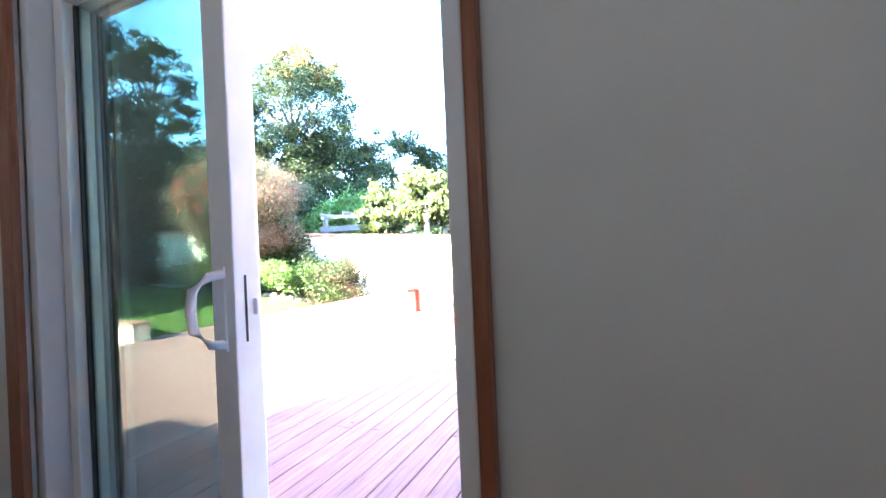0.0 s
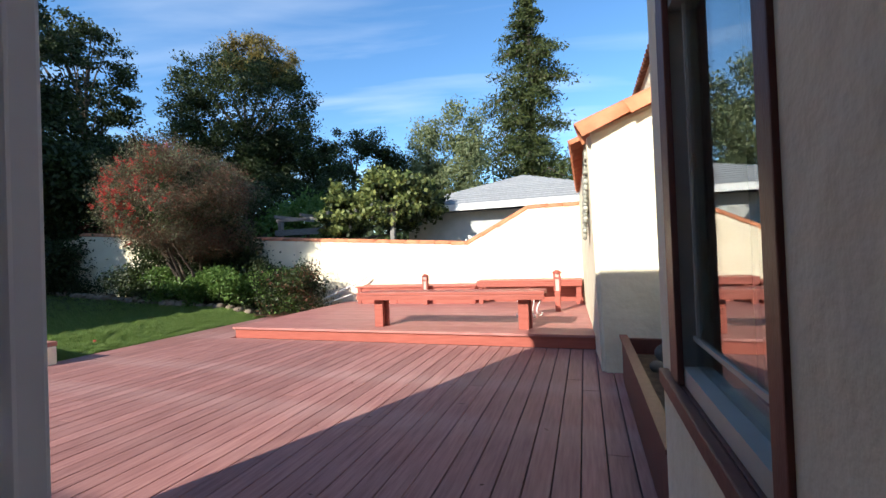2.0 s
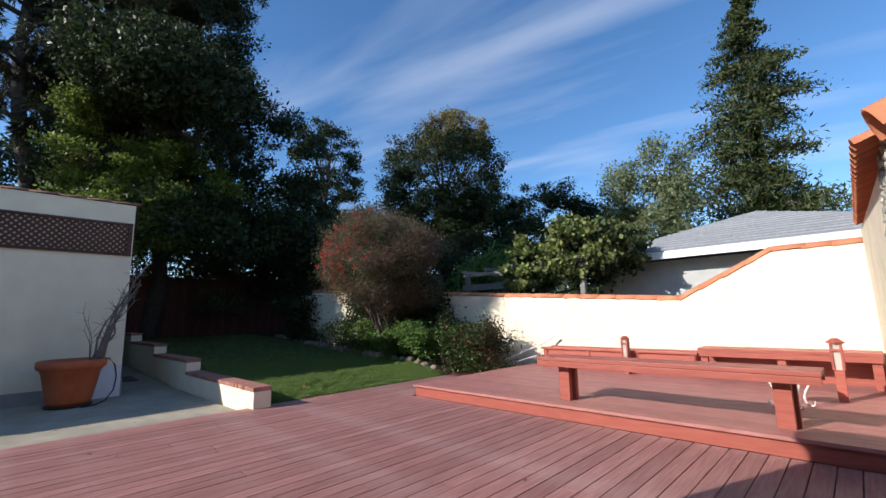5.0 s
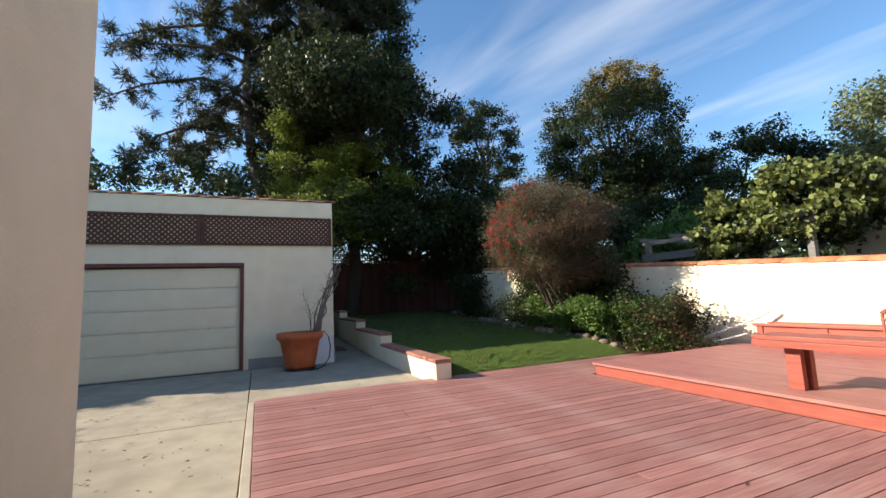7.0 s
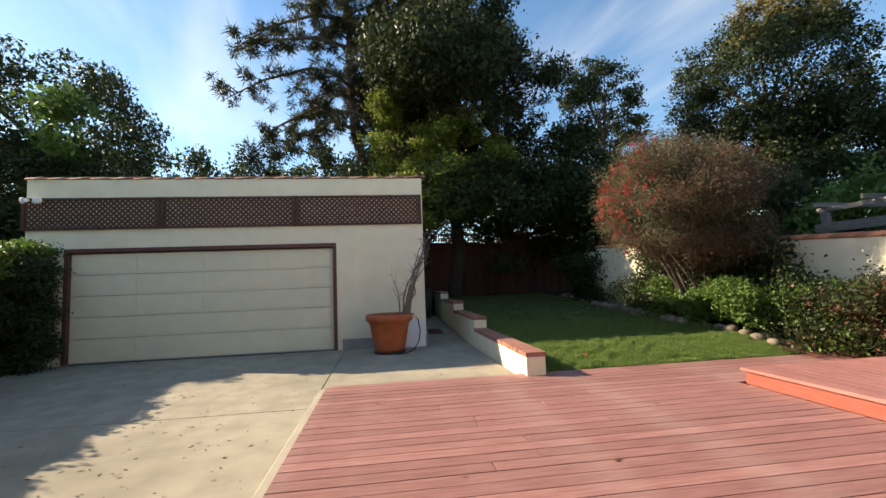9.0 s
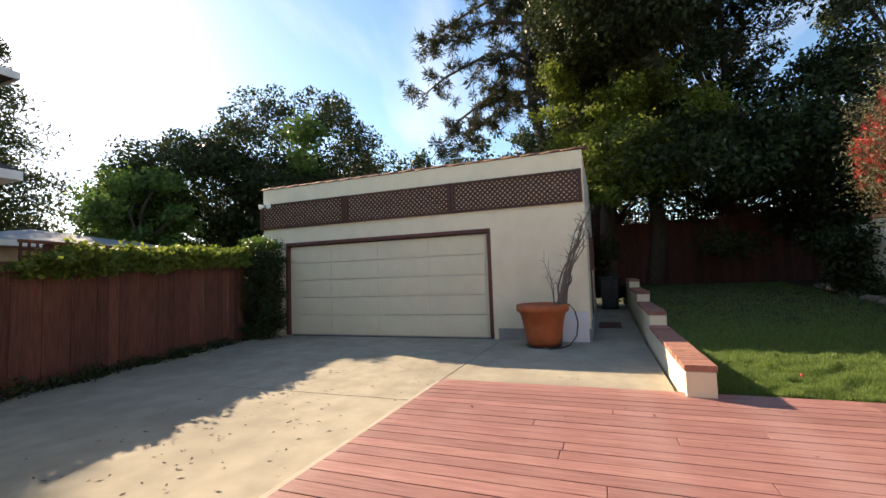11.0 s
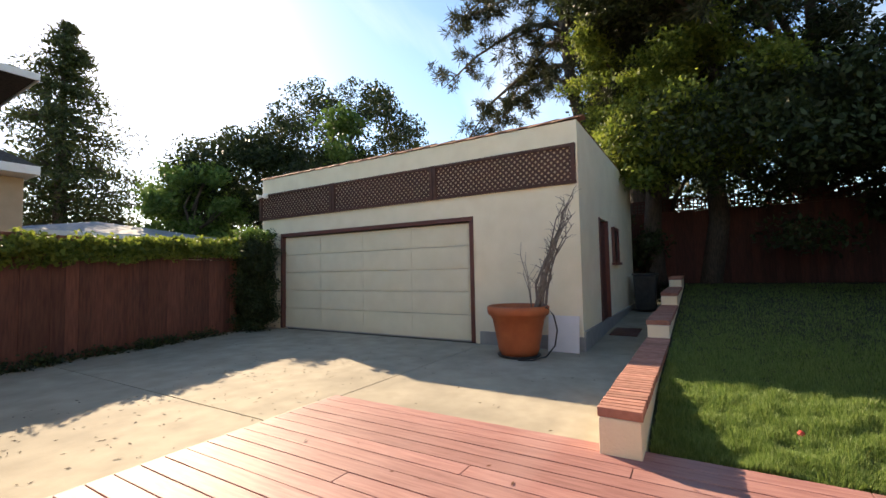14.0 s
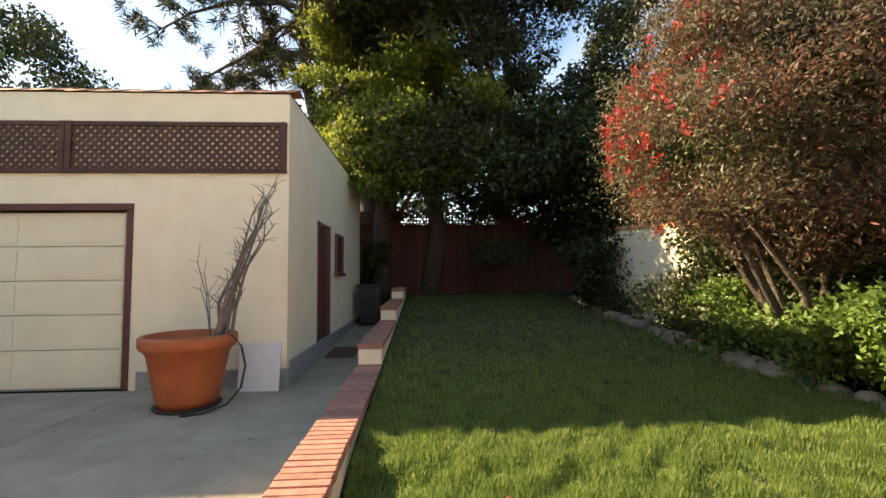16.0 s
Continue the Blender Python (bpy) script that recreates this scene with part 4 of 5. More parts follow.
def scroll_stand(x, y, z):
    """A small round stool on four scrolled legs."""
    t = thing("metal_stool", x, y, z, "small white metal stool with scrolled legs", "stool")
    part("seat", lathe([(0.02, 0.385), (0.19, 0.385), (0.205, 0.395), (0.205, 0.41), (0.19, 0.42), (0.02, 0.42)], 28), METAL, t, "", True)
    for q in range(4):
        bm = bmesh.new()
        pts = []
        for k in range(15):
            u = k / 14
            pts.append((0.16 + 0.035 * math.sin(u * 6.0), 0, 0.385 - 0.36 * u))
        pts += [(0.185, 0, 0.014), (0.21, 0, 0.022), (0.222, 0, 0.045), (0.212, 0, 0.065)]
        add_tube(bm, pts, [0.011] * len(pts), 8)
        bmesh.ops.transform(bm, matrix=pose(0, 0, 0, 0, 0, 90 * q + 30), verts=bm.verts[:])
        part("leg", bm, METAL, t, "", True)


scroll_stand(-1.28, 8.2, STEP_Z)

# pipes by the planter
pipe = thing("white_pipe", -6.3, 9.9, 0.2, "white plastic pipe leaning at the planter end", "pipe")
bm = bmesh.new()
add_tube(bm, [(-0.55, -0.25, -0.12), (0.0, 0.1, 0.12), (0.75, 0.35, 0.47), (0.95, 0.38, 0.60)], [0.02] * 4, 8)
part("pipe", bm, WHITE, pipe, "", True)
bm = bmesh.new()
add_tube(bm, [(-0.4, -0.15, -0.12), (0.1, 0.1, 0.02), (0.6, 0.2, 0.18)], [0.016] * 3, 8)
part("hose", bm, WHITE, pipe, "", True)


# planter beside the house
def house_planter():
    t = thing("house_planter", 0.205, 4.27, 0.0, "dark red painted planter box beside the house", "planter")
    part("front_board", bm_box(-0.30, -0.26, -1.165, 1.23, 0.0, 0.41, 0.005), TRIM, t)
    part("end_board", bm_box(-0.259, 0.34, 1.19, 1.23, 0.0, 0.41, 0.005), TRIM, t)
    part("cap_board", bm_box(-0.32, -0.25, -1.165, 1.25, 0.412, 0.435, 0.004), TRIM, t)
    part("soil", bm_box(-0.258, 0.34, -1.165, 1.188, 0.05, 0.27), SOIL, t)
    rng = random.Random(4)
    for x, y, r in ((0.26, 5.2, 0.11), (0.30, 4.75, 0.09), (0.18, 4.45, 0.07), (0.12, 4.9, 0.06), (0.33, 4.3, 0.08)):
        bm = bmesh.new()
        bmesh.ops.create_icosphere(bm, subdivisions=3, radius=r)
        off = rng.uniform(0, 50)
        for v in bm.verts:
            v.co *= 1 + 0.28 * noise.noise(v.co * 4 + Vector((off, 0, 0)))
            v.co.z *= 0.8
        o = part("rock", bm, DARKROCK, None, "", True)
        o.matrix_basis = pose(x, y, 0.27 + r * 0.6, 0, 0, rng.uniform(0, 360))
        tagged(o, "rounded grey-brown rock lying in the planter", "rock", "planter rocks")
    bag = thing("soil_bag", 0.16, 3.95, 0.27, "crumpled green and yellow plastic bag in the planter", "bag")
    for nm, z0, z1, m in (("bag_bottom", 0.0, 0.13, BAG_Y), ("bag_top", 0.125, 0.27, BAG_G)):
        bm = bmesh.new()
        add_box(bm, -0.08, 0.09, -0.12, 0.12, z0, z1)
        bmesh.ops.subdivide_edges(bm, edges=bm.edges[:], cuts=4, use_grid_fill=True)
        for v in bm.verts:
            v.co += Vector((noise.noise(v.co * 9), noise.noise(v.co * 9 + Vector((7, 0, 0))), 0.5 * noise.noise(v.co * 8 + Vector((0, 9, 0))))) * 0.035
            if z0 > 0.1:
                v.co.x *= 1 - 1.6 * max(0, v.co.z - 0.25)
        part(nm, bm, m, bag, "", True)


BAG_G = mat("green_plastic", (0.015, 0.16, 0.06), (0.03, 0.22, 0.09), 8, 0.3, 0.1)
BAG_Y = mat("yellow_plastic", (0.55, 0.36, 0.02), (0.62, 0.42, 0.04), 8, 0.3, 0.1)
house_planter()


# tile caps of the wing and the garden wall
tile_row("wing_rake_tiles", "orange clay barrel tiles along the wing's sloping edge", (-0.37, 5.83, 2.365), (0.55, 5.83, 2.705), 0.56, 0.19, TILE, arch=1.05)
def eave_tiles(name, label, x, y0, y1, z, pitch, length, r, cols, material):
    t = tagged(new(name), label, "roof tiles", kind="structure")
    me = mesh_of("tile", barrel_tile(length, r), material, True)
    n = int((y1 - y0) / (r * 1.9))
    for i in range(n):
        for k in range(cols):
            o = new("tile", me)
            o.parent = t
            c = k * (length - 0.06)
            o.matrix_basis = pose(x + c * math.cos(pitch), y0 + i * r * 1.9, z + c * math.sin(pitch) + 0.002 * (i % 2), 0, -math.degrees(pitch), 0)
    return t


eave_tiles("wing_roof_tiles", "clay barrel tiles covering the lean-to roof", -0.50, 6.1, 10.4, 2.38, math.atan(0.37), 0.46, 0.095, 2, TILE)
eave_tiles("high_eave_tiles", "weathered clay tiles at the high house eave", 0.47, 3.2, 13.8, 3.72, math.atan(0.35), 0.34, 0.07, 1, TILE_OLD)
pts = [(x, wall_line(x) + 0.1, coping_z(x) - 0.03) for x in (-0.42, -1.5, -2.9, -7.5, -13.84)]
for i, (a, b) in enumerate(zip(pts, pts[1:])):
    tile_row("wall_coping", "terracotta tile coping on the garden wall", b, a, 0.42, 0.125, TILE)

# stone oval set in the wing wall
oval = thing("stone_oval", -0.375, 7.2, 1.75, "oval pebble relief set in the wing wall", "wall relief")
rng = random.Random(2)
bm = bmesh.new()
for _ in range(560):
    a, r = rng.uniform(0, 6.283), math.sqrt(rng.random())
    bmesh.ops.create_icosphere(bm, subdivisions=1, radius=rng.uniform(0.015, 0.03), matrix=pose(0.015, r * math.cos(a) * 0.40, r * math.sin(a) * 0.64))
o = part("pebble_relief", bm, PEBBLE, oval, "", True)
o["kind"] = "stuff"
oval.matrix_basis = pose(-0.372, 6.45, 2.0, 0, 2.2, 1.6)


# ---- sliding door ----
def sliding_door():
    f = thing("door_2", -0.93, 1.12, 0.0, "white vinyl sliding patio door, slid open", "sliding door", kind="structure")
    part("frame_side", bm_box(-0.786, -0.742, 0.172, 0.385, 0.0, 2.285, 0.004), VINYL, f)
    part("frame_side", bm_box(0.814, 0.842, -0.056, 0.385, 0.0, 2.285, 0.004), VINYL, f)
    part("screen_track", bm_box(0.818, 0.885, 0.388, 0.575, 0.0, 2.285, 0.006), VINYL, f)
    part("frame_top", bm_box(-0.740, 0.812, 0.172, 0.385, 2.225, 2.283, 0.004), VINYL, f)
    part("track", bm_box(-0.740, 0.812, 0.08, 0.385, -0.01, 0.022, 0.004), VINYL, f)
    for y in (0.285, 0.352):
        part("rail_bead", bm_box(-0.738, 0.810, y - 0.004, y + 0.004, 0.0225, 0.034), VINYL, f)

    def sash(x0, x1, ya, yb, name):
        s = thing(name, 0, 0, 0, "", "")
        s.parent = f
        for a, c in ((x0, x0 + 0.05), (x1 - 0.085, x1)):
            part("stile", bm_box(a, c, ya, yb, 0.036, 2.22, 0.005), VINYL, s)
        for z0, z1 in ((0.036, 0.125), (2.135, 2.22)):
            part("rail", bm_box(x0 + 0.051, x1 - 0.086, ya, yb, z0, z1, 0.004), VINYL, s)
        for a in (x0 + 0.051, x1 - 0.096):
            part("gasket", bm_box(a, a + 0.010, (ya + yb) / 2 - 0.010, (ya + yb) / 2 + 0.010, 0.127, 2.133), BLACK, s, "black glazing gasket")
        p = part("pane", bm_box(x0 + 0.062, x1 - 0.097, (ya + yb) / 2 - 0.003, (ya + yb) / 2 + 0.003, 0.127, 2.133), GLASS_TINT, s, "green-tinted glass")
        p.visible_shadow = False
        return s

    sash(-0.738, 0.02, 0.335, 0.375, "fixed_panel")
    s = sash(-0.735, 0.07, 0.24, 0.325, "sliding_panel")
    h = bmesh.new()
    add_tube(h, [(0.034, 0.24, 1.205), (0.02, 0.205, 1.20), (-0.012, 0.182, 1.165), (-0.016, 0.178, 1.115), (-0.012, 0.182, 1.06), (0.02, 0.205, 1.022), (0.034, 0.24, 1.018)], [0.013] * 7, 10)
    part("handle", h, VINYL, s, "white pull handle", True)
    part("handle_plate", bm_box(0.008, 0.042, 0.232, 0.24, 1.0, 1.225, 0.003), VINYL, s)
    part("latch_slot", bm_box(0.0695, 0.0712, 0.272, 0.279, 1.02, 1.20), BLACK, s, "dark latch slot")
    part("latch_lever", bm_box(0.07, 0.085, 0.298, 0.306, 1.09, 1.135, 0.004), VINYL, s)


GLASS_TINT = glass_mat("green_tinted_glass", (0.64, 0.71, 0.67))
sliding_door()
casing = thing("door_casing", -0.93, Y_IN, 0, "stained wooden casing round the sliding door", "trim", kind="structure")
part("casing_side", bm_box(0.844, 0.864, -0.235, -0.211, 0.0, 2.36, 0.005), TRIM_IN, casing)
part("casing_side", bm_box(-0.845, -0.764, -0.045, -0.021, 0.0, 2.36, 0.005), TRIM_IN, casing)
part("casing_top", bm_box(-0.762, 0.812, -0.045, -0.021, 2.288, 2.36, 0.005), TRIM_IN, casing)
part("baseboard", bm_box(0.866, 4.9, -0.225, -0.211, 0.0, 0.09, 0.004), TRIM_IN, casing)


# ---- window in the side wall ----
def side_window():
    w = thing("window_2", W1, 2.405, 0.78, "dark red framed window with white sashes", "window", kind="structure")
    y = 0.415
    part("casing", bm_box(-0.01, 0.008, -y - 0.03, -y + 0.03, 0.02, 1.29, 0.004), TRIM, w)
    part("casing", bm_box(-0.012, 0.008, y - 0.075, y + 0.045, 0.02, 1.29, 0.004), TRIM, w)
    part("casing", bm_box(-0.01, 0.008, -y - 0.03, y + 0.045, 1.292, 1.345, 0.004), TRIM, w)
    part("window_sill", bm_box(-0.035, -0.002, -y - 0.06, y + 0.15, -0.035, 0.018, 0.006), TRIM, w)
    part("window_sill", bm_box(-0.0015, 0.085, -y + 0.002, y - 0.002, -0.033, 0.018, 0.004), TRIM, w)
    bm = bmesh.new()
    for s in (-1, 1):
        add_box(bm, 0.009, 0.07, s * (y - 0.022) - 0.022, s * (y - 0.022) + 0.022, 0.02, 1.29)
    for z in (0.02, 1.235):
        add_box(bm, 0.009, 0.07, -y + 0.044, y - 0.044, z, z + 0.055)
    part("window_frame", bm, VINYL_SHADED, w)
    p = part("pane", bm_box(0.052, 0.058, -y + 0.044, y - 0.044, 0.076, 1.234), GLASS, w, "reflecting glass")
    p.visible_shadow = False
    part("muntin", bm_box(0.044, 0.0515, -y + 0.045, y - 0.045, 0.16, 0.175), VINYL_SHADED, w)
    part("muntin", bm_box(0.044, 0.0515, y - 0.10, y - 0.088, 0.177, 1.233), VINYL_SHADED, w)


side_window()


# ---- neighbours ----
def hip_roof(name, x0, x1, y0, y1, z, rise, over, label, material, fascia_mat):
    t = thing(name, (x0 + x1) / 2, (y0 + y1) / 2, z, label, "roof")
    a, b = (x1 - x0) / 2 + over, (y1 - y0) / 2 + over
    s = min(a, b)
    bm = bmesh.new()
    eave = [bm.verts.new(v) for v in ((-a, -b, 0.0), (a, -b, 0.0), (a, b, 0.0), (-a, b, 0.0))]
    r0, r1 = bm.verts.new((-a + s, 0, rise)), bm.verts.new((a - s + 0.01, 0, rise))
    for f in ((eave[0], eave[1], r1, r0), (eave[1], eave[2], r1), (eave[2], eave[3], r0, r1), (eave[3], eave[0], r0), tuple(eave[::-1])):
        bm.faces.new(f)
    part("shingles", bm, material, t)
    # courses of shingles on the two slopes in view
    n = 14
    bm = bmesh.new()
    for k in range(n):
        q0 = k / n
        for sx, sy in ((0, -1), (-1, 0)):
            zz = rise * q0 + 0.012
            if sy:
                y = sy * b * (1 - q0)
                add_box(bm, -a + s * q0, a - s * q0, min(y, y - sy * 0.05), max(y, y - sy * 0.05), zz - 0.02, zz + 0.008)
            else:
                x = sx * (a - s * q0)
                add_box(bm, min(x, x - sx * 0.05), max(x, x - sx * 0.05), -b * (1 - q0), b * (1 - q0), zz - 0.02, zz + 0.008)
    o = part("shingle_course", bm, material, t)
    o["kind"] = "stuff"
    bm = bmesh.new()
    for s2 in (-1, 1):
        add_box(bm, -a - 0.02, a + 0.02, s2 * b - 0.02, s2 * b + 0.02, -0.18, 0.0)
        add_box(bm, s2 * a - 0.02, s2 * a + 0.02, -b + 0.02, b - 0.02, -0.18, 0.0)
    part("fascia", bm, fascia_mat, t, "white painted fascia")
    return t


nb = thing("neighbour_garage", 0, 0, 0, "grey stucco outbuilding behind the garden wall", "building")
part("wall", bm_box(-5.6, 0.8, 13.5, 19.8, -0.2, 2.5), GREY_STUCCO, nb)
hip_roof("neighbour_roof", -5.6, 0.8, 13.5, 19.8, 2.68, 1.32, 0.5, "grey shingled hip roof with white fascia", SHINGLE, WHITE)

# tan two-storey house past the fence
th = thing("tan_house", -7.4, -8.0, -0.2, "tan stucco two-storey house with white eaves", "house")
part("lower_wall", bm_box(0, 14, -9, 0, 0, 3.75), TAN_STUCCO, th)
part("upper_wall", bm_box(0.58, 14, -9, -0.7, 3.751, 6.05), TAN_STUCCO, th)
bm = bmesh.new()
add_box(bm, -0.12, 14.5, -9.6, 0.6, 3.77, 3.96)
part("lower_eave", bm, WHITE, th, "white lower eave board")
bm = bmesh.new()
vs = [bm.verts.new(v) for v in ((-0.1, 0.58, 3.97), (14.4, 0.58, 3.97), (14.4, -0.7, 4.62), (0.58, -0.7, 4.62), (0.58, -9.0, 4.62), (-0.1, -9.5, 3.97))]
bm.faces.new(vs[:4])
bm.faces.new((vs[0], vs[3], vs[4], vs[5]))
part("lower_roof", bm, SHINGLE_DARK, th)
part("upper_roof", bm_box(-0.1, 14.5, -9.6, 0.3, 6.06, 6.16), SHINGLE_DARK, th)
part("upper_eave", bm_box(-0.14, 14.5, 0.302, 0.34, 6.02, 6.18), WHITE, th, "white upper eave board")
part("upper_eave", bm_box(-0.14, -0.102, -9.6, 0.30, 6.02, 6.18), WHITE, th, "white upper eave board")


def house_window(x0, x1, y, z0, z1, slats):
    w = thing("window", (x0 + x1) / 2, y, z0, "", "")
    w.parent = th
    a, h = (x1 - x0) / 2, z1 - z0
    bm = bmesh.new()
    for s in (-1, 1):
        add_box(bm, s * a - 0.035, s * a + 0.035, 0, 0.06, -0.035, h + 0.035)
    for z in (-0.035, h - 0.035):
        add_box(bm, -a + 0.035, a - 0.035, 0, 0.055, z, z + 0.07)
    part("casing", bm, TRIM, w, "dark casing")
    bm = bmesh.new()
    for s in (-1, 1):
        add_box(bm, s * (a - 0.07) - 0.035, s * (a - 0.07) + 0.035, 0, 0.04, 0.035, h - 0.035)
    for z in (0.035, h - 0.105):
        add_box(bm, -a + 0.105, a - 0.105, 0, 0.038, z, z + 0.07)
    part("frame", bm, WHITE, w, "white sash")
    part("pane", bm_box(-a + 0.105, a - 0.105, 0.004, 0.012, 0.105, h - 0.105), PANE_BLUE, w, "sky-reflecting glass")
    if slats:
        panels = 4
        step = (2 * a - 0.21) / panels
        for q in range(1, panels):
            c = -a + 0.105 + q * step
            part("mullion", bm_box(c - 0.045, c + 0.045, 0.012, 0.042, 0.107, h - 0.107, 0.003), WHITE, w, "white shutter stile")
        for q in range(panels):
            c = -a + 0.105 + q * step
            for k in range(8):
                z = 0.14 + k * (h - 0.32) / 7
                part("slat", bm_box(c + 0.05, c + step - 0.05, 0.014, 0.03, z, z + 0.055, 0.003), WHITE, w)


PANE_BLUE = mat("window_glass_dark", (0.02, 0.03, 0.04), (0.03, 0.04, 0.05), 3, 0.04, 0.0, spec=0.9)
house_window(1.0, 1.94, -0.698, 4.66, 5.88, False)
house_window(1.64, 4.1, 0.002, 1.75, 2.84, True)
fh = thing("far_house", -11.5, -15.5, -0.2, "low house with a grey roof past the fence", "house")
part("wall", bm_box(-3, 3, -3, 3, 0, 2.8), TAN_STUCCO, fh)
hip_roof("far_house_roof", -14.5, -8.5, -18.5, -12.5, 2.75, 0.75, 0.5, "grey hip roof of the low house", SHINGLE, WHITE)

# arbour and vine past the garden wall
arb = thing("arbour", -7.2, 11.8, 0.0, "weathered grey timber arbour behind the garden wall", "arbour")
for x in (-1.85, 1.85):
    part("post", bm_box(x - 0.06, x + 0.06, -0.06, 0.06, -0.2, 2.4, 0.006), GREYWOOD, arb)
part("beam", bm_box(-2.0, 0.6, -0.10, -0.062, 1.98, 2.16, 0.005), GREYWOOD, arb)
part("beam", bm_box(-2.0, 2.0, -0.03, 0.03, 2.402, 2.5, 0.005), GREYWOOD, arb)
for k in range(5):
    part("rafter", bm_box(-1.85 + k * 0.9, -1.80 + k * 0.9, -0.3, 1.6, 2.502, 2.59, 0.004), GREYWOOD, arb)
rngv = random.Random(5)
vine = [(rngv.uniform(-1.5, 1.5), rngv.uniform(-0.3, 1.0), rngv.uniform(-0.1, 1.0), 0.26, 0.24, 0.17) for i in range(46)]
vine += [(rngv.uniform(-0.7, 0.7), rngv.uniform(0.0, 0.8), rngv.uniform(0.9, 1.3), 0.3, 0.3, 0.22) for i in range(8)]
vine += [(-1.2 + rngv.uniform(-0.4, 0.5), -0.1, rngv.uniform(-0.55, -0.25), 0.26, 0.18, 0.13) for _ in range(6)]
# dark leaves set back behind each vine clump paint its inner shade
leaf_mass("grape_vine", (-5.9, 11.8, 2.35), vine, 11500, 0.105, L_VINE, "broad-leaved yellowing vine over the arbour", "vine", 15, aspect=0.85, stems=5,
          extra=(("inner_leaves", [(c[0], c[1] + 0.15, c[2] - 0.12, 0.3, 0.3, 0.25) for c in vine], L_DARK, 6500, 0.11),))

# ---- garden shrubs ----
rngb = random.Random(9)
rb = np.random.default_rng(21)
bush = scatter_clumps(rb, (0, -0.45, 2.75, 1.65, 1.45, 1.15), 150, 0.31, 0.85, 0.6) + scatter_clumps(rb, (0.2, 0.0, 1.75, 1.2, 0.9, 0.4), 40, 0.28, 0.8)
# core clumps carry near-black leaves that paint the shade inside the shrub
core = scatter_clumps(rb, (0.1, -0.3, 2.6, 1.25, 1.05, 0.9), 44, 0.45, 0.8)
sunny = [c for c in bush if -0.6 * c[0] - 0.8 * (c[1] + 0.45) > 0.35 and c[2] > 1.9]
flowers = []
for c in (sunny[int(i)] for i in rb.integers(len(sunny), size=250)):
    d = rb.normal(size=3)
    d /= np.linalg.norm(d)
    p = np.array(c[:3]) + d * c[3] * rb.uniform(0.6, 1.25)
    flowers += [(p[0], p[1], p[2], 0.045, 0.045, 0.06), (p[0] + d[0] * 0.05, p[1] + d[1] * 0.05, p[2] + 0.04, 0.035, 0.035, 0.05)]
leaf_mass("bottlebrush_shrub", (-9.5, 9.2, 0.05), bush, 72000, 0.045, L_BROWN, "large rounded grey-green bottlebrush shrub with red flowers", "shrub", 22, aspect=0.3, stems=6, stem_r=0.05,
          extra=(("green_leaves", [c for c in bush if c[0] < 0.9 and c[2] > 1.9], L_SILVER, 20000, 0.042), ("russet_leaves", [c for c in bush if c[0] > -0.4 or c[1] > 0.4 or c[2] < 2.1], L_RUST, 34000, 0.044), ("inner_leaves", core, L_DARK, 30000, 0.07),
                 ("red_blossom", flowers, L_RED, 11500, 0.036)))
g1 = [(rngb.uniform(-2.0, 0.7), rngb.uniform(-0.35, 0.3), rngb.uniform(0.25, 0.85), 0.33, 0.3, 0.22) for _ in range(34)]
leaf_mass("leafy_shrub", (-8.75, 9.25, 0.22), g1, 24000, 0.06, L_GREEN, "bright green broad-leaved low shrub by the lawn", "shrub", 23, aspect=0.55, stems=5)
g2 = [(rngb.uniform(-0.8, 0.8), rngb.uniform(-0.4, 0.4), rngb.uniform(0.15, 0.9), 0.34, 0.32, 0.3) for _ in range(24)]
leaf_mass("dark_shrub", (-7.2, 9.65, 0.0), g2, 22000, 0.05, L_DARK, "dark green shrub with russet tips beside the deck", "shrub", 24, stems=4,
          extra=(("russet_growth", [c for c in g2 if c[0] > 0.1], L_RUST, 2200, 0.045), ("green_growth", [c for c in g2 if c[0] < 0.3], L_GREEN, 6000, 0.055)))
g3 = [(rngb.uniform(-2.2, 2.2), rngb.uniform(-0.3, 0.5), rngb.uniform(0.1, 0.9), 0.4, 0.35, 0.35) for _ in range(30)]
leaf_mass("shade_shrub", (-12.0, 9.35, 0.25), g3, 16000, 0.06, L_DARK, "dark shrubs in the shade along the wall", "shrub", 25, stems=4)

# leaf mass added to darken the sunlit ground behind the garage
g4 = [(rngb.uniform(-0.5, 0.5), rngb.uniform(-2.6, 2.2), rngb.uniform(0.2, 2.4), 0.45, 0.45, 0.4) for _ in range(46)]
leaf_mass("corner_shade_mass", (-17.6, 2.3, 0.2), g4, 12000, 0.11, L_DARK, "dark leaf mass added to shade the corner behind the garage", "shrub", 26, stems=5)

g5 = [(rngb.uniform(-1.7, 1.5), rngb.uniform(-0.25, 0.45), rngb.uniform(0.2, 1.6), 0.42, 0.34, 0.38) for _ in range(34)]
leaf_mass("shade_shrub", (-9.6, 9.92, 0.2), g5, 17000, 0.085, L_DARK, "dense dark shrub growing under the bottlebrush", "shrub", 27, stems=4)
g6 = [(rngb.uniform(-0.9, 0.9), rngb.uniform(-0.3, 0.3), rngb.uniform(0.2, 1.5), 0.4, 0.3, 0.4) for _ in range(20)]
leaf_mass("shade_shrub", (-14.7, 9.1, 0.45), g6, 8000, 0.08, L_DARK, "dark loose shrub against the garden wall", "shrub", 28, stems=4)

g8 = [(rngb.uniform(-2.1, 1.2), rngb.uniform(-0.2, 0.35), rngb.uniform(0.2, 1.75), 0.36, 0.3, 0.34) for _ in range(46)]
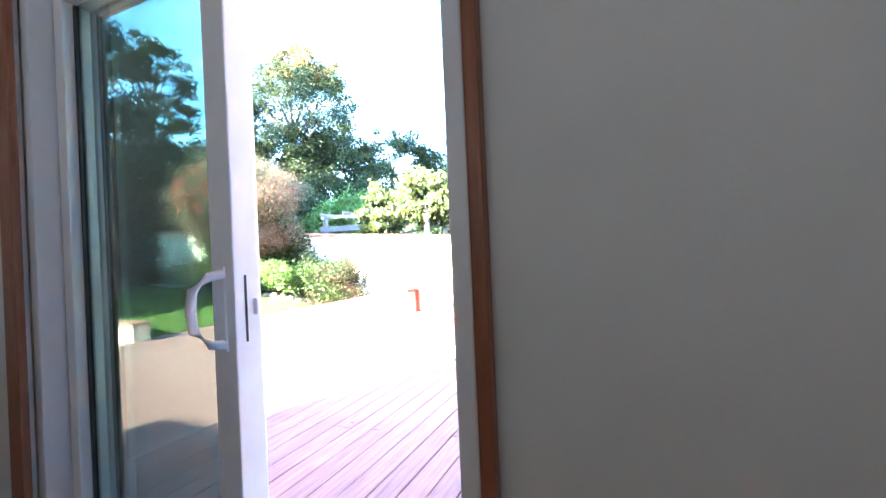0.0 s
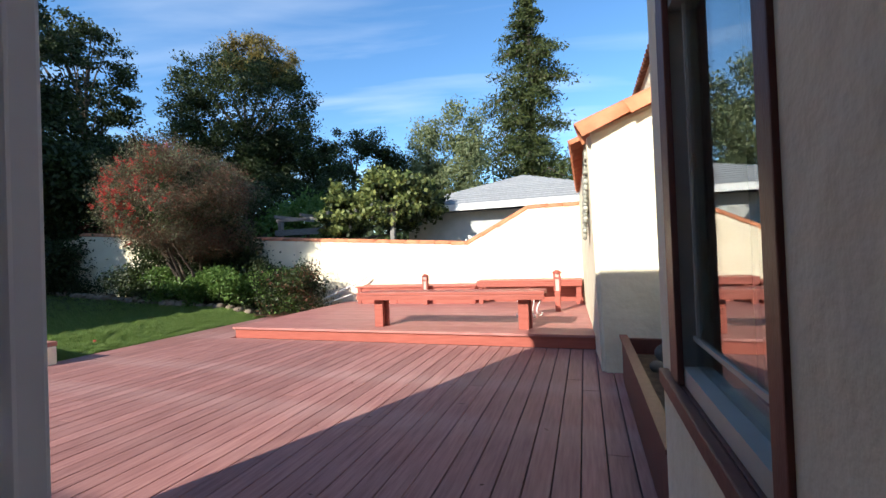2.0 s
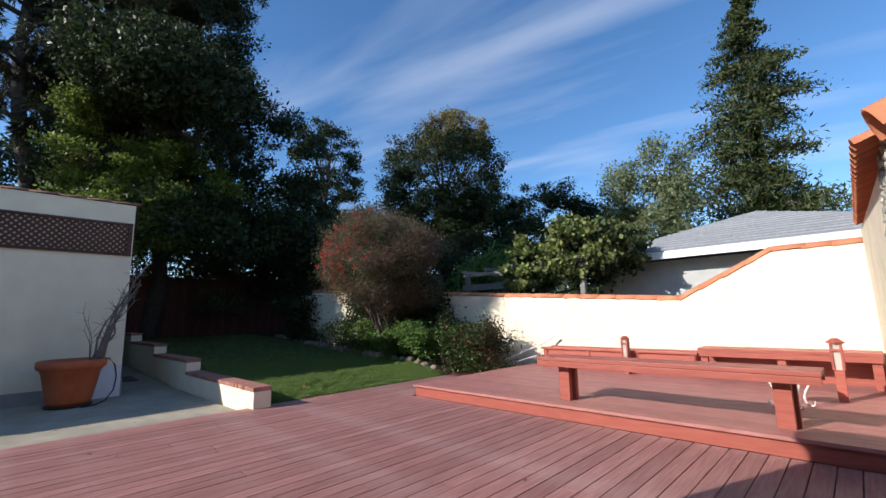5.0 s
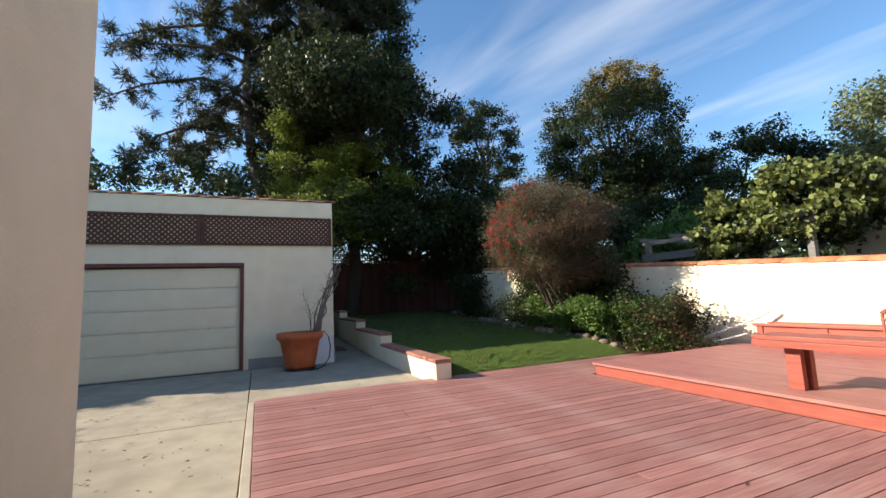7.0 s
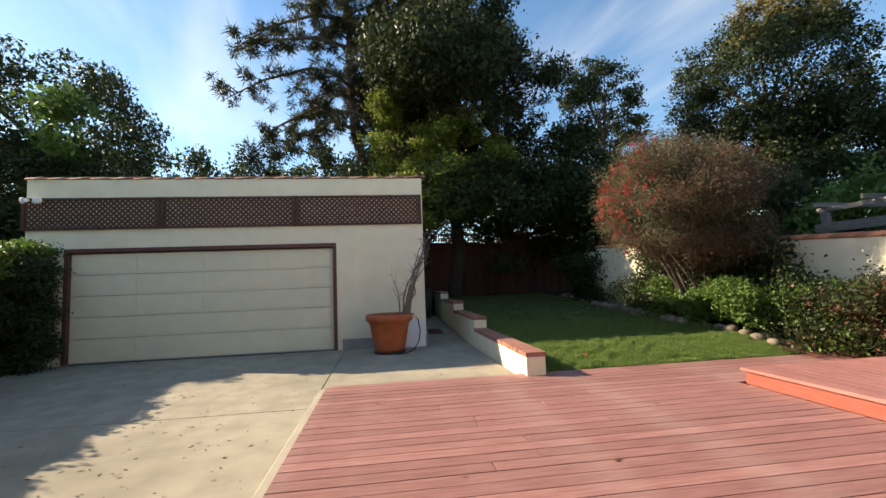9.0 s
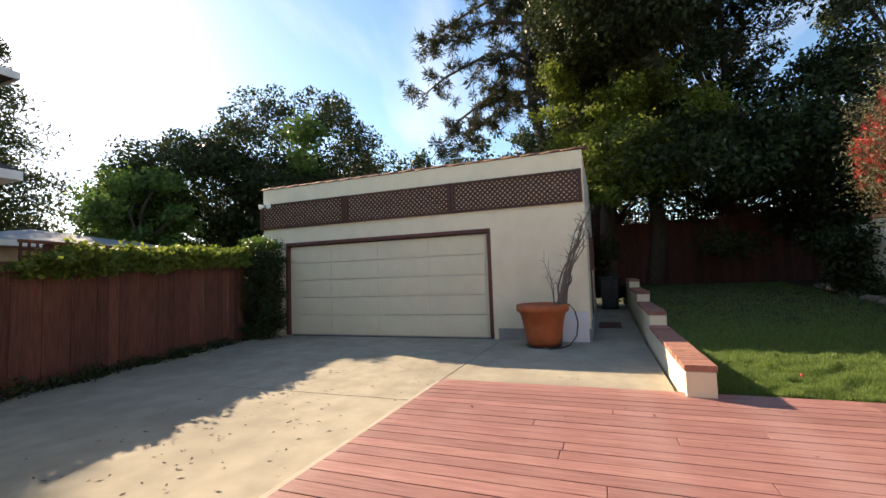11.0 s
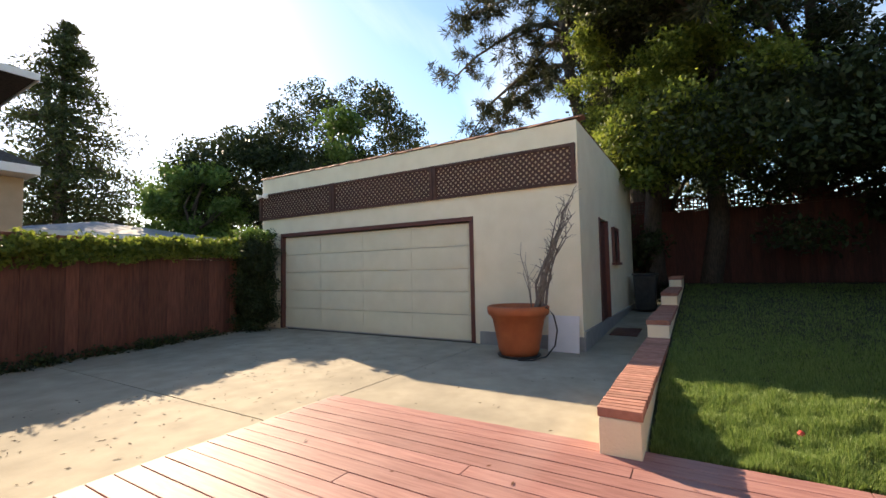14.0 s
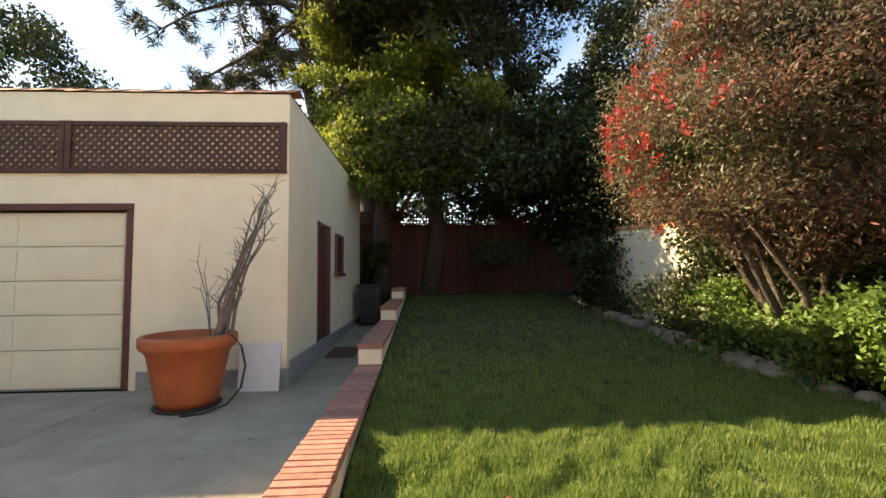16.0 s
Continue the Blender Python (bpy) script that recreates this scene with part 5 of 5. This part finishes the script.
leaf_mass("shade_shrub", (-9.9, 9.6, 0.25), g8, 18000, 0.075, L_DARK, "dark leafy shrub filling the shade under the bottlebrush", "shrub", 30, stems=4)
# dark leaf backing, added so no sky glows through fence and trunks
g7 = [(rngb.uniform(-0.7, 0.5), rngb.uniform(-9.5, 5.5), rngb.uniform(0.6, 4.0), 0.6, 0.65, 0.55) for _ in range(110)]
leaf_mass("fence_backing", (-20.0, 9.0, 0.2), g7, 22000, 0.14, L_DARK, "dark leaf mass added behind the back fence to block the sky", "hedge", 29, stems=6)

# stone edging of the bed
rngs = random.Random(31)
for i in range(34):
    k = i / 33
    x = -7.75 - 8.6 * k
    y = 9.02 - 0.17 * math.sin(k * 4.2) + 0.12 * k * k
    bm = bmesh.new()
    r = rngs.uniform(0.10, 0.18)
    bmesh.ops.create_icosphere(bm, subdivisions=2, radius=r)
    off = rngs.uniform(0, 99)
    for v in bm.verts:
        v.co *= 1 + 0.3 * noise.noise(v.co * 5 + Vector((off, 0, 0)))
        v.co.z *= 0.7
    o = part("edging_stone", bm, STONE, None, "", True)
    o.matrix_basis = pose(x, y + rngs.uniform(-0.04, 0.04), lawn_z(x, y) + r * 0.2, 0, 0, rngs.uniform(0, 360))
    tagged(o, "rounded tan stone edging the planting bed", "stone", "bed edging stones")

# ---- trees ----
def needle_tufts(name, tufts, count, material, rng):
    """Bunches of long needles fanning out from the twig ends (x, y, z, dx, dy, dz, radius)."""
    tf = np.repeat(np.asarray(tufts, dtype=float), count, axis=0)
    n = len(tf)
    d = rng.normal(size=(n, 3)) + tf[:, 3:6] * 0.55
    d /= np.linalg.norm(d, axis=1)[:, None]
    w = np.cross(d, rng.normal(size=(n, 3)))
    w /= np.linalg.norm(w, axis=1)[:, None] + 1e-9
    L = tf[:, 6:7] * rng.uniform(0.55, 1.1, (n, 1))
    b = tf[:, :3] + d * L * 0.15 + rng.normal(size=(n, 3)) * tf[:, 6:7] * 0.16
    v = np.stack([b, b + d * L * 0.5 + w * 0.017, b + d * L, b + d * L * 0.5 - w * 0.017], axis=1).reshape(-1, 3)
    me = bpy.data.meshes.new(name)
    me.vertices.add(4 * n)
    me.vertices.foreach_set("co", v.ravel())
    me.loops.add(4 * n)
    me.loops.foreach_set("vertex_index", np.arange(4 * n, dtype=np.int32))
    me.polygons.add(n)
    me.polygons.foreach_set("loop_start", np.arange(0, 4 * n, 4, dtype=np.int32))
    me.update(calc_edges=True)
    me.validate()
    me.materials.append(material)
    return me


def pine():
    """A tall pine: leaning stems, long bare limbs and needle tufts at their ends."""
    rng = np.random.default_rng(41)
    t = thing("pine_tree", -18.8, 2.9, 0.3, "tall dark pine with long limbs and needle tufts", "tree")
    tufts = []

    def limb(s, d, L, sag, r, twigs):
        pts = [s, s + d * L * 0.35 + Vector((0, 0, 0.28)), s + d * L * 0.7 + sag * 0.3, s + d * L + sag]
        bm = bmesh.new()
        add_tube(bm, pts, [r, r * 0.7, r * 0.45, r * 0.14], 6)
        for q in range(twigs):
            u = rng.uniform(0.15, 1.0)
            p = pts[1].lerp(pts[2], u / 0.5) if u < 0.5 else pts[2].lerp(pts[3], u * 2 - 1)
            e = p + Vector((rng.normal() * 0.4, rng.normal() * 0.4, rng.uniform(-0.65, 0.35)))
            add_tube(bm, [p, p.lerp(e, 0.5) + Vector((0, 0, 0.06)), e], [0.025, 0.016, 0.006], 4)
            g = (e - p).normalized()
            z = rng.uniform(0.25, 0.40)
            tufts.append((*e, *g, z))
            tufts.append((*p.lerp(e, 0.6), *g, z * 0.8))
        part("limb", bm, BARK, t, "", True)

    for dx, dy, lx, ly, h, r, low in ((0.2, -0.3, 0.2, -1.7, 19, 0.24, 0.42), (-0.3, 0.6, -0.3, 0.5, 20, 0.34, 0.34), (0.2, 2.6, 0.3, 1.6, 18, 0.26, 0.24), (0.6, 1.3, 0.6, 0.6, 17, 0.24, 0.3)):
        a, b = Vector((dx, dy, 0)), Vector((dx + lx, dy + ly, h))
        stem = [a.lerp(b, k / 8) + Vector((rng.normal() * 0.08, rng.normal() * 0.12, 0)) * (k > 0) for k in range(9)]
        bm = bmesh.new()
        add_tube(bm, stem, [r * (1.25, 1.0, 0.9, 0.8, 0.68, 0.55, 0.42, 0.28, 0.08)[k] for k in range(9)], 10)
        part("trunk", bm, BARK, t, "", True)
        for i in range(46):
            k = rng.uniform(low, 1.0)
            ang = rng.uniform(0, 6.283)
            L = rng.uniform(1.3, 3.2) * (1.25 - 0.8 * (k - 0.3))
            limb(a.lerp(b, k), Vector((math.cos(ang), math.sin(ang), rng.uniform(-0.12, 0.25))), L, Vector((0, 0, -rng.uniform(0.1, 0.9))), 0.08, 10)
    # long drooping limbs on the open side
    for z, L, ang, droop in ((7.9, 5.0, -1.75, 2.3), (9.4, 5.4, -1.6, 1.5), (10.6, 4.6, -1.45, 0.6), (8.8, 3.6, -2.0, 1.9), (11.8, 5.0, -1.7, 1.0), (7.2, 3.0, -1.4, 1.4)):
        limb(Vector((0.2, -0.9, z)), Vector((math.cos(ang), math.sin(ang), 0.1)), L, Vector((0, 0, -droop)), 0.10, 15)
    c = new("crown", needle_tufts("crown", tufts, 62, L_PINE, rng))
    c.parent = t


pine()
tree("yellow_green_tree", (-19.7, 4.5, 0.4), 9.5, 0.2, [(3.5, -0.6, 6.2, 1.2, 1.5, 2.8), (3.8, 1.0, 4.9, 1.2, 1.7, 2.2), (3.9, -0.3, 3.9, 0.9, 1.0, 1.1)], L_LIME, 0.11, 60000, "yellow-green leafy tree in front of the pine", 42, clumps=110, clump_size=0.45, limbs=14, lean=(1.3, 0))
tree("evergreen_tree", (-19.4, 8.0, 0.4), 13, 0.3, [(2.0, 0, 6.6, 1.8, 3.2, 5.2), (1.2, -1.6, 9.6, 2.0, 2.6, 5.4), (1.7, 2.0, 4.8, 1.6, 2.2, 3.6), (0.4, -4.2, 7.0, 1.5, 1.6, 3.6), (3.6, -1.0, 4.0, 1.2, 3.4, 1.1), (3.8, 2.6, 3.7, 1.2, 2.4, 1.0), (4.8, -3.2, 8.0, 1.8, 2.2, 1.2)], L_DARK, 0.14, 150000, "dense dark evergreen behind the lawn", 43, clumps=280, clump_size=0.76, limbs=20, lean=(1.4, 0), loose=0.7)
tree("evergreen_shrub_tree", (-17.6, 13.2, 0.4), 6, 0.2, [(0, 0, 3.2, 1.8, 3.4, 2.6), (0.5, 3.5, 3.0, 1.8, 2.4, 2.2)], L_DARK, 0.14, 34000, "dark evergreen trees behind the garden wall", 49, clumps=70, clump_size=0.7, limbs=10)
tree("airy_tree", (-20.5, 13.6, 0.3), 12, 0.16, [(0, 0, 9.2, 1.5, 1.9, 2.8)], L_DARK, 0.14, 12000, "sparse airy tree against the sky", 44, clumps=60, clump_size=0.42, limbs=20)
tree("eucalyptus_tree", (-18.4, 20.6, 0.0), 14, 0.3, [(0, 0, 9.5, 3.9, 3.9, 3.7), (0, 0, 9.5, 3.9, 3.9, 3.7), (-1.5, -1.2, 6.4, 4.2, 4.2, 2.0), (1.6, 1.6, 6.6, 3.4, 3.2, 2.0)], L_DARK, 0.14, 100000, "broad domed dark tree with a golden-olive top", 45, clumps=420, clump_size=0.66, limbs=46, inner=0.55, loose=0.6,
     extra=(("golden_top", scatter_clumps(np.random.default_rng(6), (0.9, 0, 12.5, 2.1, 2.1, 0.9), 40, 0.45), L_GOLD, 15000, 0.12, "golden-olive top leaves"),))
for k, (bx, by, hh, seed) in enumerate(((-20.5, 16.5, 6.0, 90), (-16.5, 15.6, 5.0, 91), (-13.0, 14.6, 4.2, 92), (-10.4, 14.8, 3.6, 93), (-15.5, 19.0, 6.0, 94), (-11.5, 18.5, 5.2, 95))):
    tree("understorey_tree", (bx, by, 0.0), hh, 0.12, [(0, 0, hh * 0.55, 2.0, 1.6, hh * 0.45)], L_DARK if k % 3 else L_GREEN, 0.14, 10000, "dark leafy understorey tree past the garden wall", seed, clumps=46, clump_size=0.5, limbs=6, group="understorey trees")
tree("oak_tree", (-13.6, 24.0, 0.0), 9.5, 0.25, [(0, 0, 6.4, 3.4, 3.0, 2.8), (3.0, 1.5, 5, 2.4, 2, 2.2)], L_DARK, 0.14, 56000, "dark rounded oak past the garden wall", 46, clumps=150, clump_size=0.55)
tree("birch_tree", (-8.4, 23.0, 0.0), 9.4, 0.12, [(0, 0, 6.4, 0.9, 0.9, 2.8), (0, 0, 4.2, 1.5, 1.5, 1.8)], L_SILVER, 0.15, 17000, "slender pale-leaved tree with an upright crown", 47, clumps=34, clump_size=0.55, flat=1.2, group="pale twin trees")
tree("birch_tree", (-6.2, 22.6, 0.0), 9.0, 0.12, [(0, 0, 6.2, 1.0, 1.0, 2.7), (0, 0, 4.0, 1.5, 1.5, 1.8)], L_SILVER, 0.15, 17000, "slender pale-leaved tree with an upright crown", 48, clumps=34, clump_size=0.55, flat=1.2, group="pale twin trees")


def conifer(base, h, r, n, seed, label, leaf):
    """A straight stem with whorls of drooping boughs."""
    rng = np.random.default_rng(seed)
    t = thing("redwood_tree", base[0], base[1], base[2], label, "tree")
    bm = bmesh.new()
    add_tube(bm, [(0, 0, 0), (0, 0, h * 0.5), (0, 0, h)], [0.4, 0.24, 0.03], 10)
    part("trunk", bm, BARK, t, "", True)
    pts = []
    boughs = 150
    bm = bmesh.new()
    for i in range(boughs):
        k = (i + rng.uniform(0, 1)) / boughs
        z = h * (0.08 + 0.92 * k)
        L = r * (1 - k) ** 0.8 * rng.uniform(0.55, 1.15) + 0.15
        a = rng.uniform(0, 6.283)
        d = np.array((math.cos(a), math.sin(a), 0))
        m = int(n / boughs * (0.35 + 1.3 * (1 - k)))
        s = rng.uniform(0.08, 1.0, size=(m, 1))
        p = d * L * s + np.array((0, 0, z)) + np.array((0, 0, 1.0)) * (0.25 * L * s * (1 - 1.5 * s))
        p = p + rng.normal(size=(m, 3)) * (0.10 + 0.16 * L * (1 - 0.5 * s)) * np.array((1, 1, 0.55))
        pts.append(p)
        add_tube(bm, [(0, 0, z), tuple(d * L * 0.5 + np.array((0, 0, z + 0.06 * L))), tuple(d * L * 0.95 + np.array((0, 0, z - 0.12 * L)))], [0.06, 0.04, 0.012], 4)
    part("bough", bm, BARK, t, "", True)["kind"] = "stuff"
    c = new("crown", leaves_mesh("crown", np.concatenate(pts), 0.26, leaf, 0.3, rng))
    c.parent = t


conifer((-3.4, 30.0, 0.0), 19.5, 5.5, 44000, 51, "tall narrow redwood past the grey roof", L_REDWOOD)
conifer((-12.9, -24.0, 0.0), 15.3, 6.2, 34000, 52, "tall redwood beside the tan house", L_REDWOOD)
tree("live_oak", (-22.5, -12.1, 0.5), 13, 0.4, [(-0.5, -0.8, 7.4, 6.0, 5.6, 4.8), (3.5, -4, 5.0, 4.0, 3.8, 4.0), (-0.5, 0, 4.2, 5.6, 5.0, 3.4)], L_DARK, 0.18, 120000, "broad dark live oak behind the garage", 53, clumps=480, clump_size=0.95, inner=0.5, loose=0.35,
     extra=(("light_patch", scatter_clumps(np.random.default_rng(8), (4.0, 3.5, 7.0, 1.3, 1.3, 1.2), 10, 0.7), L_GREEN, 1500, 0.22, "brighter green leaves"),))
tree("garden_tree", (-15.0, -15.0, 0.0), 6.6, 0.16, [(0, 0, 4.4, 2.2, 2.4, 2.0)], L_GREEN, 0.2, 12000, "mid-green garden tree past the fence", 54, clumps=36, clump_size=0.7)
tree("garden_tree", (-19.0, -21.0, 0.0), 8.5, 0.16, [(0, 0, 5.4, 2.6, 2.6, 2.6)], L_GREEN, 0.24, 12000, "mid-green garden tree past the fence", 55, clumps=36, clump_size=0.8)

# wooded hillside far off
rngk = np.random.default_rng(59)
ridge = [(-82 + rngk.normal() * 5, y, rngk.uniform(0.3, 1) ** 0.6 * (25.0 + 2.2 * math.sin(y * 0.55) + 1.4 * math.sin(y * 1.3)), rngk.uniform(1.4, 2.6), rngk.uniform(1.2, 2.3), rngk.uniform(1.4, 2.6)) for y in np.linspace(-70, 8, 230)]
leaf_mass("far_hillside", (0, 0, 0), ridge, 46000, 0.62, L_DARK, "dark wooded hillside rising beyond the garage", "woods", 58)["kind"] = "stuff"
rngh = np.random.default_rng(60)
hill = [(-75 + rngh.normal() * 7, y, rngh.uniform(2, 7) + 0.06 * abs(y - 20), rngh.uniform(3, 5), rngh.uniform(3, 5), rngh.uniform(2.5, 4.5)) for y in np.linspace(-75, 80, 110)]
leaf_mass("far_woods", (0, 0, 0), hill, 24000, 1.0, L_DARK, "dark wooded hillside far beyond the garage", "woods", 61)["kind"] = "stuff"
hill = [(x, 62 + rngh.normal() * 6, rngh.uniform(2, 6), rngh.uniform(3, 5), rngh.uniform(3, 5), rngh.uniform(2.5, 4)) for x in np.linspace(-70, 45, 70)]
leaf_mass("far_woods", (0, 0, 0), hill, 18000, 0.9, L_DARK, "dark woods beyond the neighbours", "woods", 62)["kind"] = "stuff"
hill = [(x, -62 + rngh.normal() * 6, rngh.uniform(2, 5), rngh.uniform(3, 5), rngh.uniform(3, 5), rngh.uniform(2.5, 4)) for x in np.linspace(-75, 30, 60)]
leaf_mass("far_woods", (0, 0, 0), hill, 14000, 0.9, L_DARK, "dark woods past the tan house", "woods", 63)["kind"] = "stuff"

bm = bmesh.new()
bmesh.ops.create_icosphere(bm, subdivisions=2, radius=0.022)
for v in bm.verts:
    v.co *= 1 + 0.5 * noise.noise(v.co * 40)
o = part("fallen_blossom", bm, L_RED, None, "", True)
o.matrix_basis = pose(-7.74, 5.79, lawn_z(-7.74, 5.79) + 0.03)
tagged(o, "crumpled red blossom lying on the lawn", "flower")

# ---- grass ----
def grass(n, seed):
    """Blades over the lawn, thick where it is nearest."""
    rng = np.random.default_rng(seed)
    near = rng.random(n) < 0.88
    x = -7.26 - np.where(near, np.minimum(rng.exponential(1.05, n), 10.7), rng.uniform(0, 10.7, n))
    y = rng.uniform(4.93, 8.95, n)
    z = -0.03 + 0.2 * np.clip(-7.25 - x, 0, 1) + 0.056 * np.clip(-8.2 - x, 0, 16)
    tuft = np.array([noise.noise((p * 6, q * 6, 0)) for p, q in zip(x, y)])
    hgt = rng.uniform(0.016, 0.062, n) * (1 + 0.9 * tuft)
    a = rng.uniform(0, 6.283, n)
    lean = rng.uniform(0.1, 0.7, n) * hgt
    w = rng.uniform(0.0025, 0.005, n) * np.where(near, 1, 1.2)
    b = np.stack([x, y, z - 0.005], 1)
    s = np.stack([np.cos(a) * w, np.sin(a) * w, np.zeros(n)], 1)
    tip = b + np.stack([-np.sin(a) * lean, np.cos(a) * lean, hgt], 1)
    v = np.stack([b - s, b + s, tip], 1).reshape(-1, 3)
    me = bpy.data.meshes.new("grass")
    me.vertices.add(3 * n)
    me.vertices.foreach_set("co", v.ravel())
    me.loops.add(3 * n)
    me.loops.foreach_set("vertex_index", np.arange(3 * n, dtype=np.int32))
    me.polygons.add(n)
    me.polygons.foreach_set("loop_start", np.arange(0, 3 * n, 3, dtype=np.int32))
    me.update(calc_edges=True)
    me.materials.append(L_GRASS)
    tagged(new("grass", me), "short green mown grass of the sloping lawn", "grass", kind="stuff")


grass(310000, 70)

# dry litter on the concrete and the deck
def litter(name, count, x0, x1, y0, y1, z, size, material, label, seed):
    rng = np.random.default_rng(seed)
    c = np.stack([rng.uniform(x0, x1, count), rng.uniform(y0, y1, count), np.full(count, z)], 1)
    a = rng.uniform(0, 6.283, count)
    s = size * rng.uniform(0.4, 1.5, (count, 1))
    d = np.stack([np.cos(a), np.sin(a), rng.uniform(0, 0.12, count)], 1) * s
    w = np.stack([-np.sin(a), np.cos(a), rng.uniform(-0.1, 0.3, count)], 1) * s * 0.28
    v = np.stack([c - d, c + w, c + d, c - w + np.array((0, 0, 0.004))], 1).reshape(-1, 3)
    v[:, 2] = np.maximum(v[:, 2], z)
    me = bpy.data.meshes.new(name)
    me.from_pydata([tuple(p) for p in v], [], [(4 * i, 4 * i + 1, 4 * i + 2, 4 * i + 3) for i in range(count)])
    me.materials.append(material)
    tagged(new(name, me), label, "leaf litter", kind="stuff")


litter("twig_litter", 260, -8.2, -3.2, -0.6, 1.9, DRIVE_Z + 0.003, 0.022, BARK, "scattered dry twigs and leaves on the driveway", 71)
litter("twig_litter", 120, -10.6, -7.4, -3.0, 4.4, DRIVE_Z + 0.003, 0.025, BARK, "scattered dry twigs near the garage", 72)
litter("leaf_litter", 34, -6.9, -0.6, 2.4, 6.6, DECK_Z + 0.003, 0.028, L_RUST, "a few dry leaves lying on the deck", 73)
litter("bed_litter", 500, -8.4, -6.1, 8.7, 9.7, lawn_z(-7.6, 9) + 0.02, 0.05, L_RUST, "dry brown leaves under the shrubs", 74)

# ---- deck boards, laid last ----
lower = tagged(new("deck_lower"), "weathered red-stained plank deck with dark gaps", "deck", kind="structure")
rngd = random.Random(80)
PITCH = 0.147
x = -7.22
while x < -0.15:
    y0, y1 = 2.069, 6.795 if x > -6.05 else 9.6
    if x + PITCH > -3.2:
        y0 = 1.375 if x < -1.8 else 1.51
    cutp = []
    if rngd.random() < 0.55:
        cutp = [y0 + (y1 - y0) * rngd.uniform(0.25, 0.75)]
    ends = [y0, *cutp, y1]
    for a, b in zip(ends, ends[1:]):
        o = part("plank", bm_box(-PITCH / 2 + 0.0035, PITCH / 2 - 0.0035, a + 0.002, b - 0.002, -0.038, 0.0, 0.005), DECK, lower)
        o.matrix_basis = pose(x + PITCH / 2, 0, rngd.uniform(-0.002, 0.0), 0, rngd.uniform(-0.25, 0.25), 0)
    x += PITCH
upper = tagged(new("deck_upper"), "smooth red painted raised plank deck", "deck", kind="structure")
y = 6.765
while y < 10.3:
    x1 = -0.28 - 0.03 * (y - 6.7)
    part("plank", bm_box(-5.97, x1, y + 0.0012, y + 0.1388, 0.146, 0.18, 0.002), DECK_X, upper)
    y += 0.14
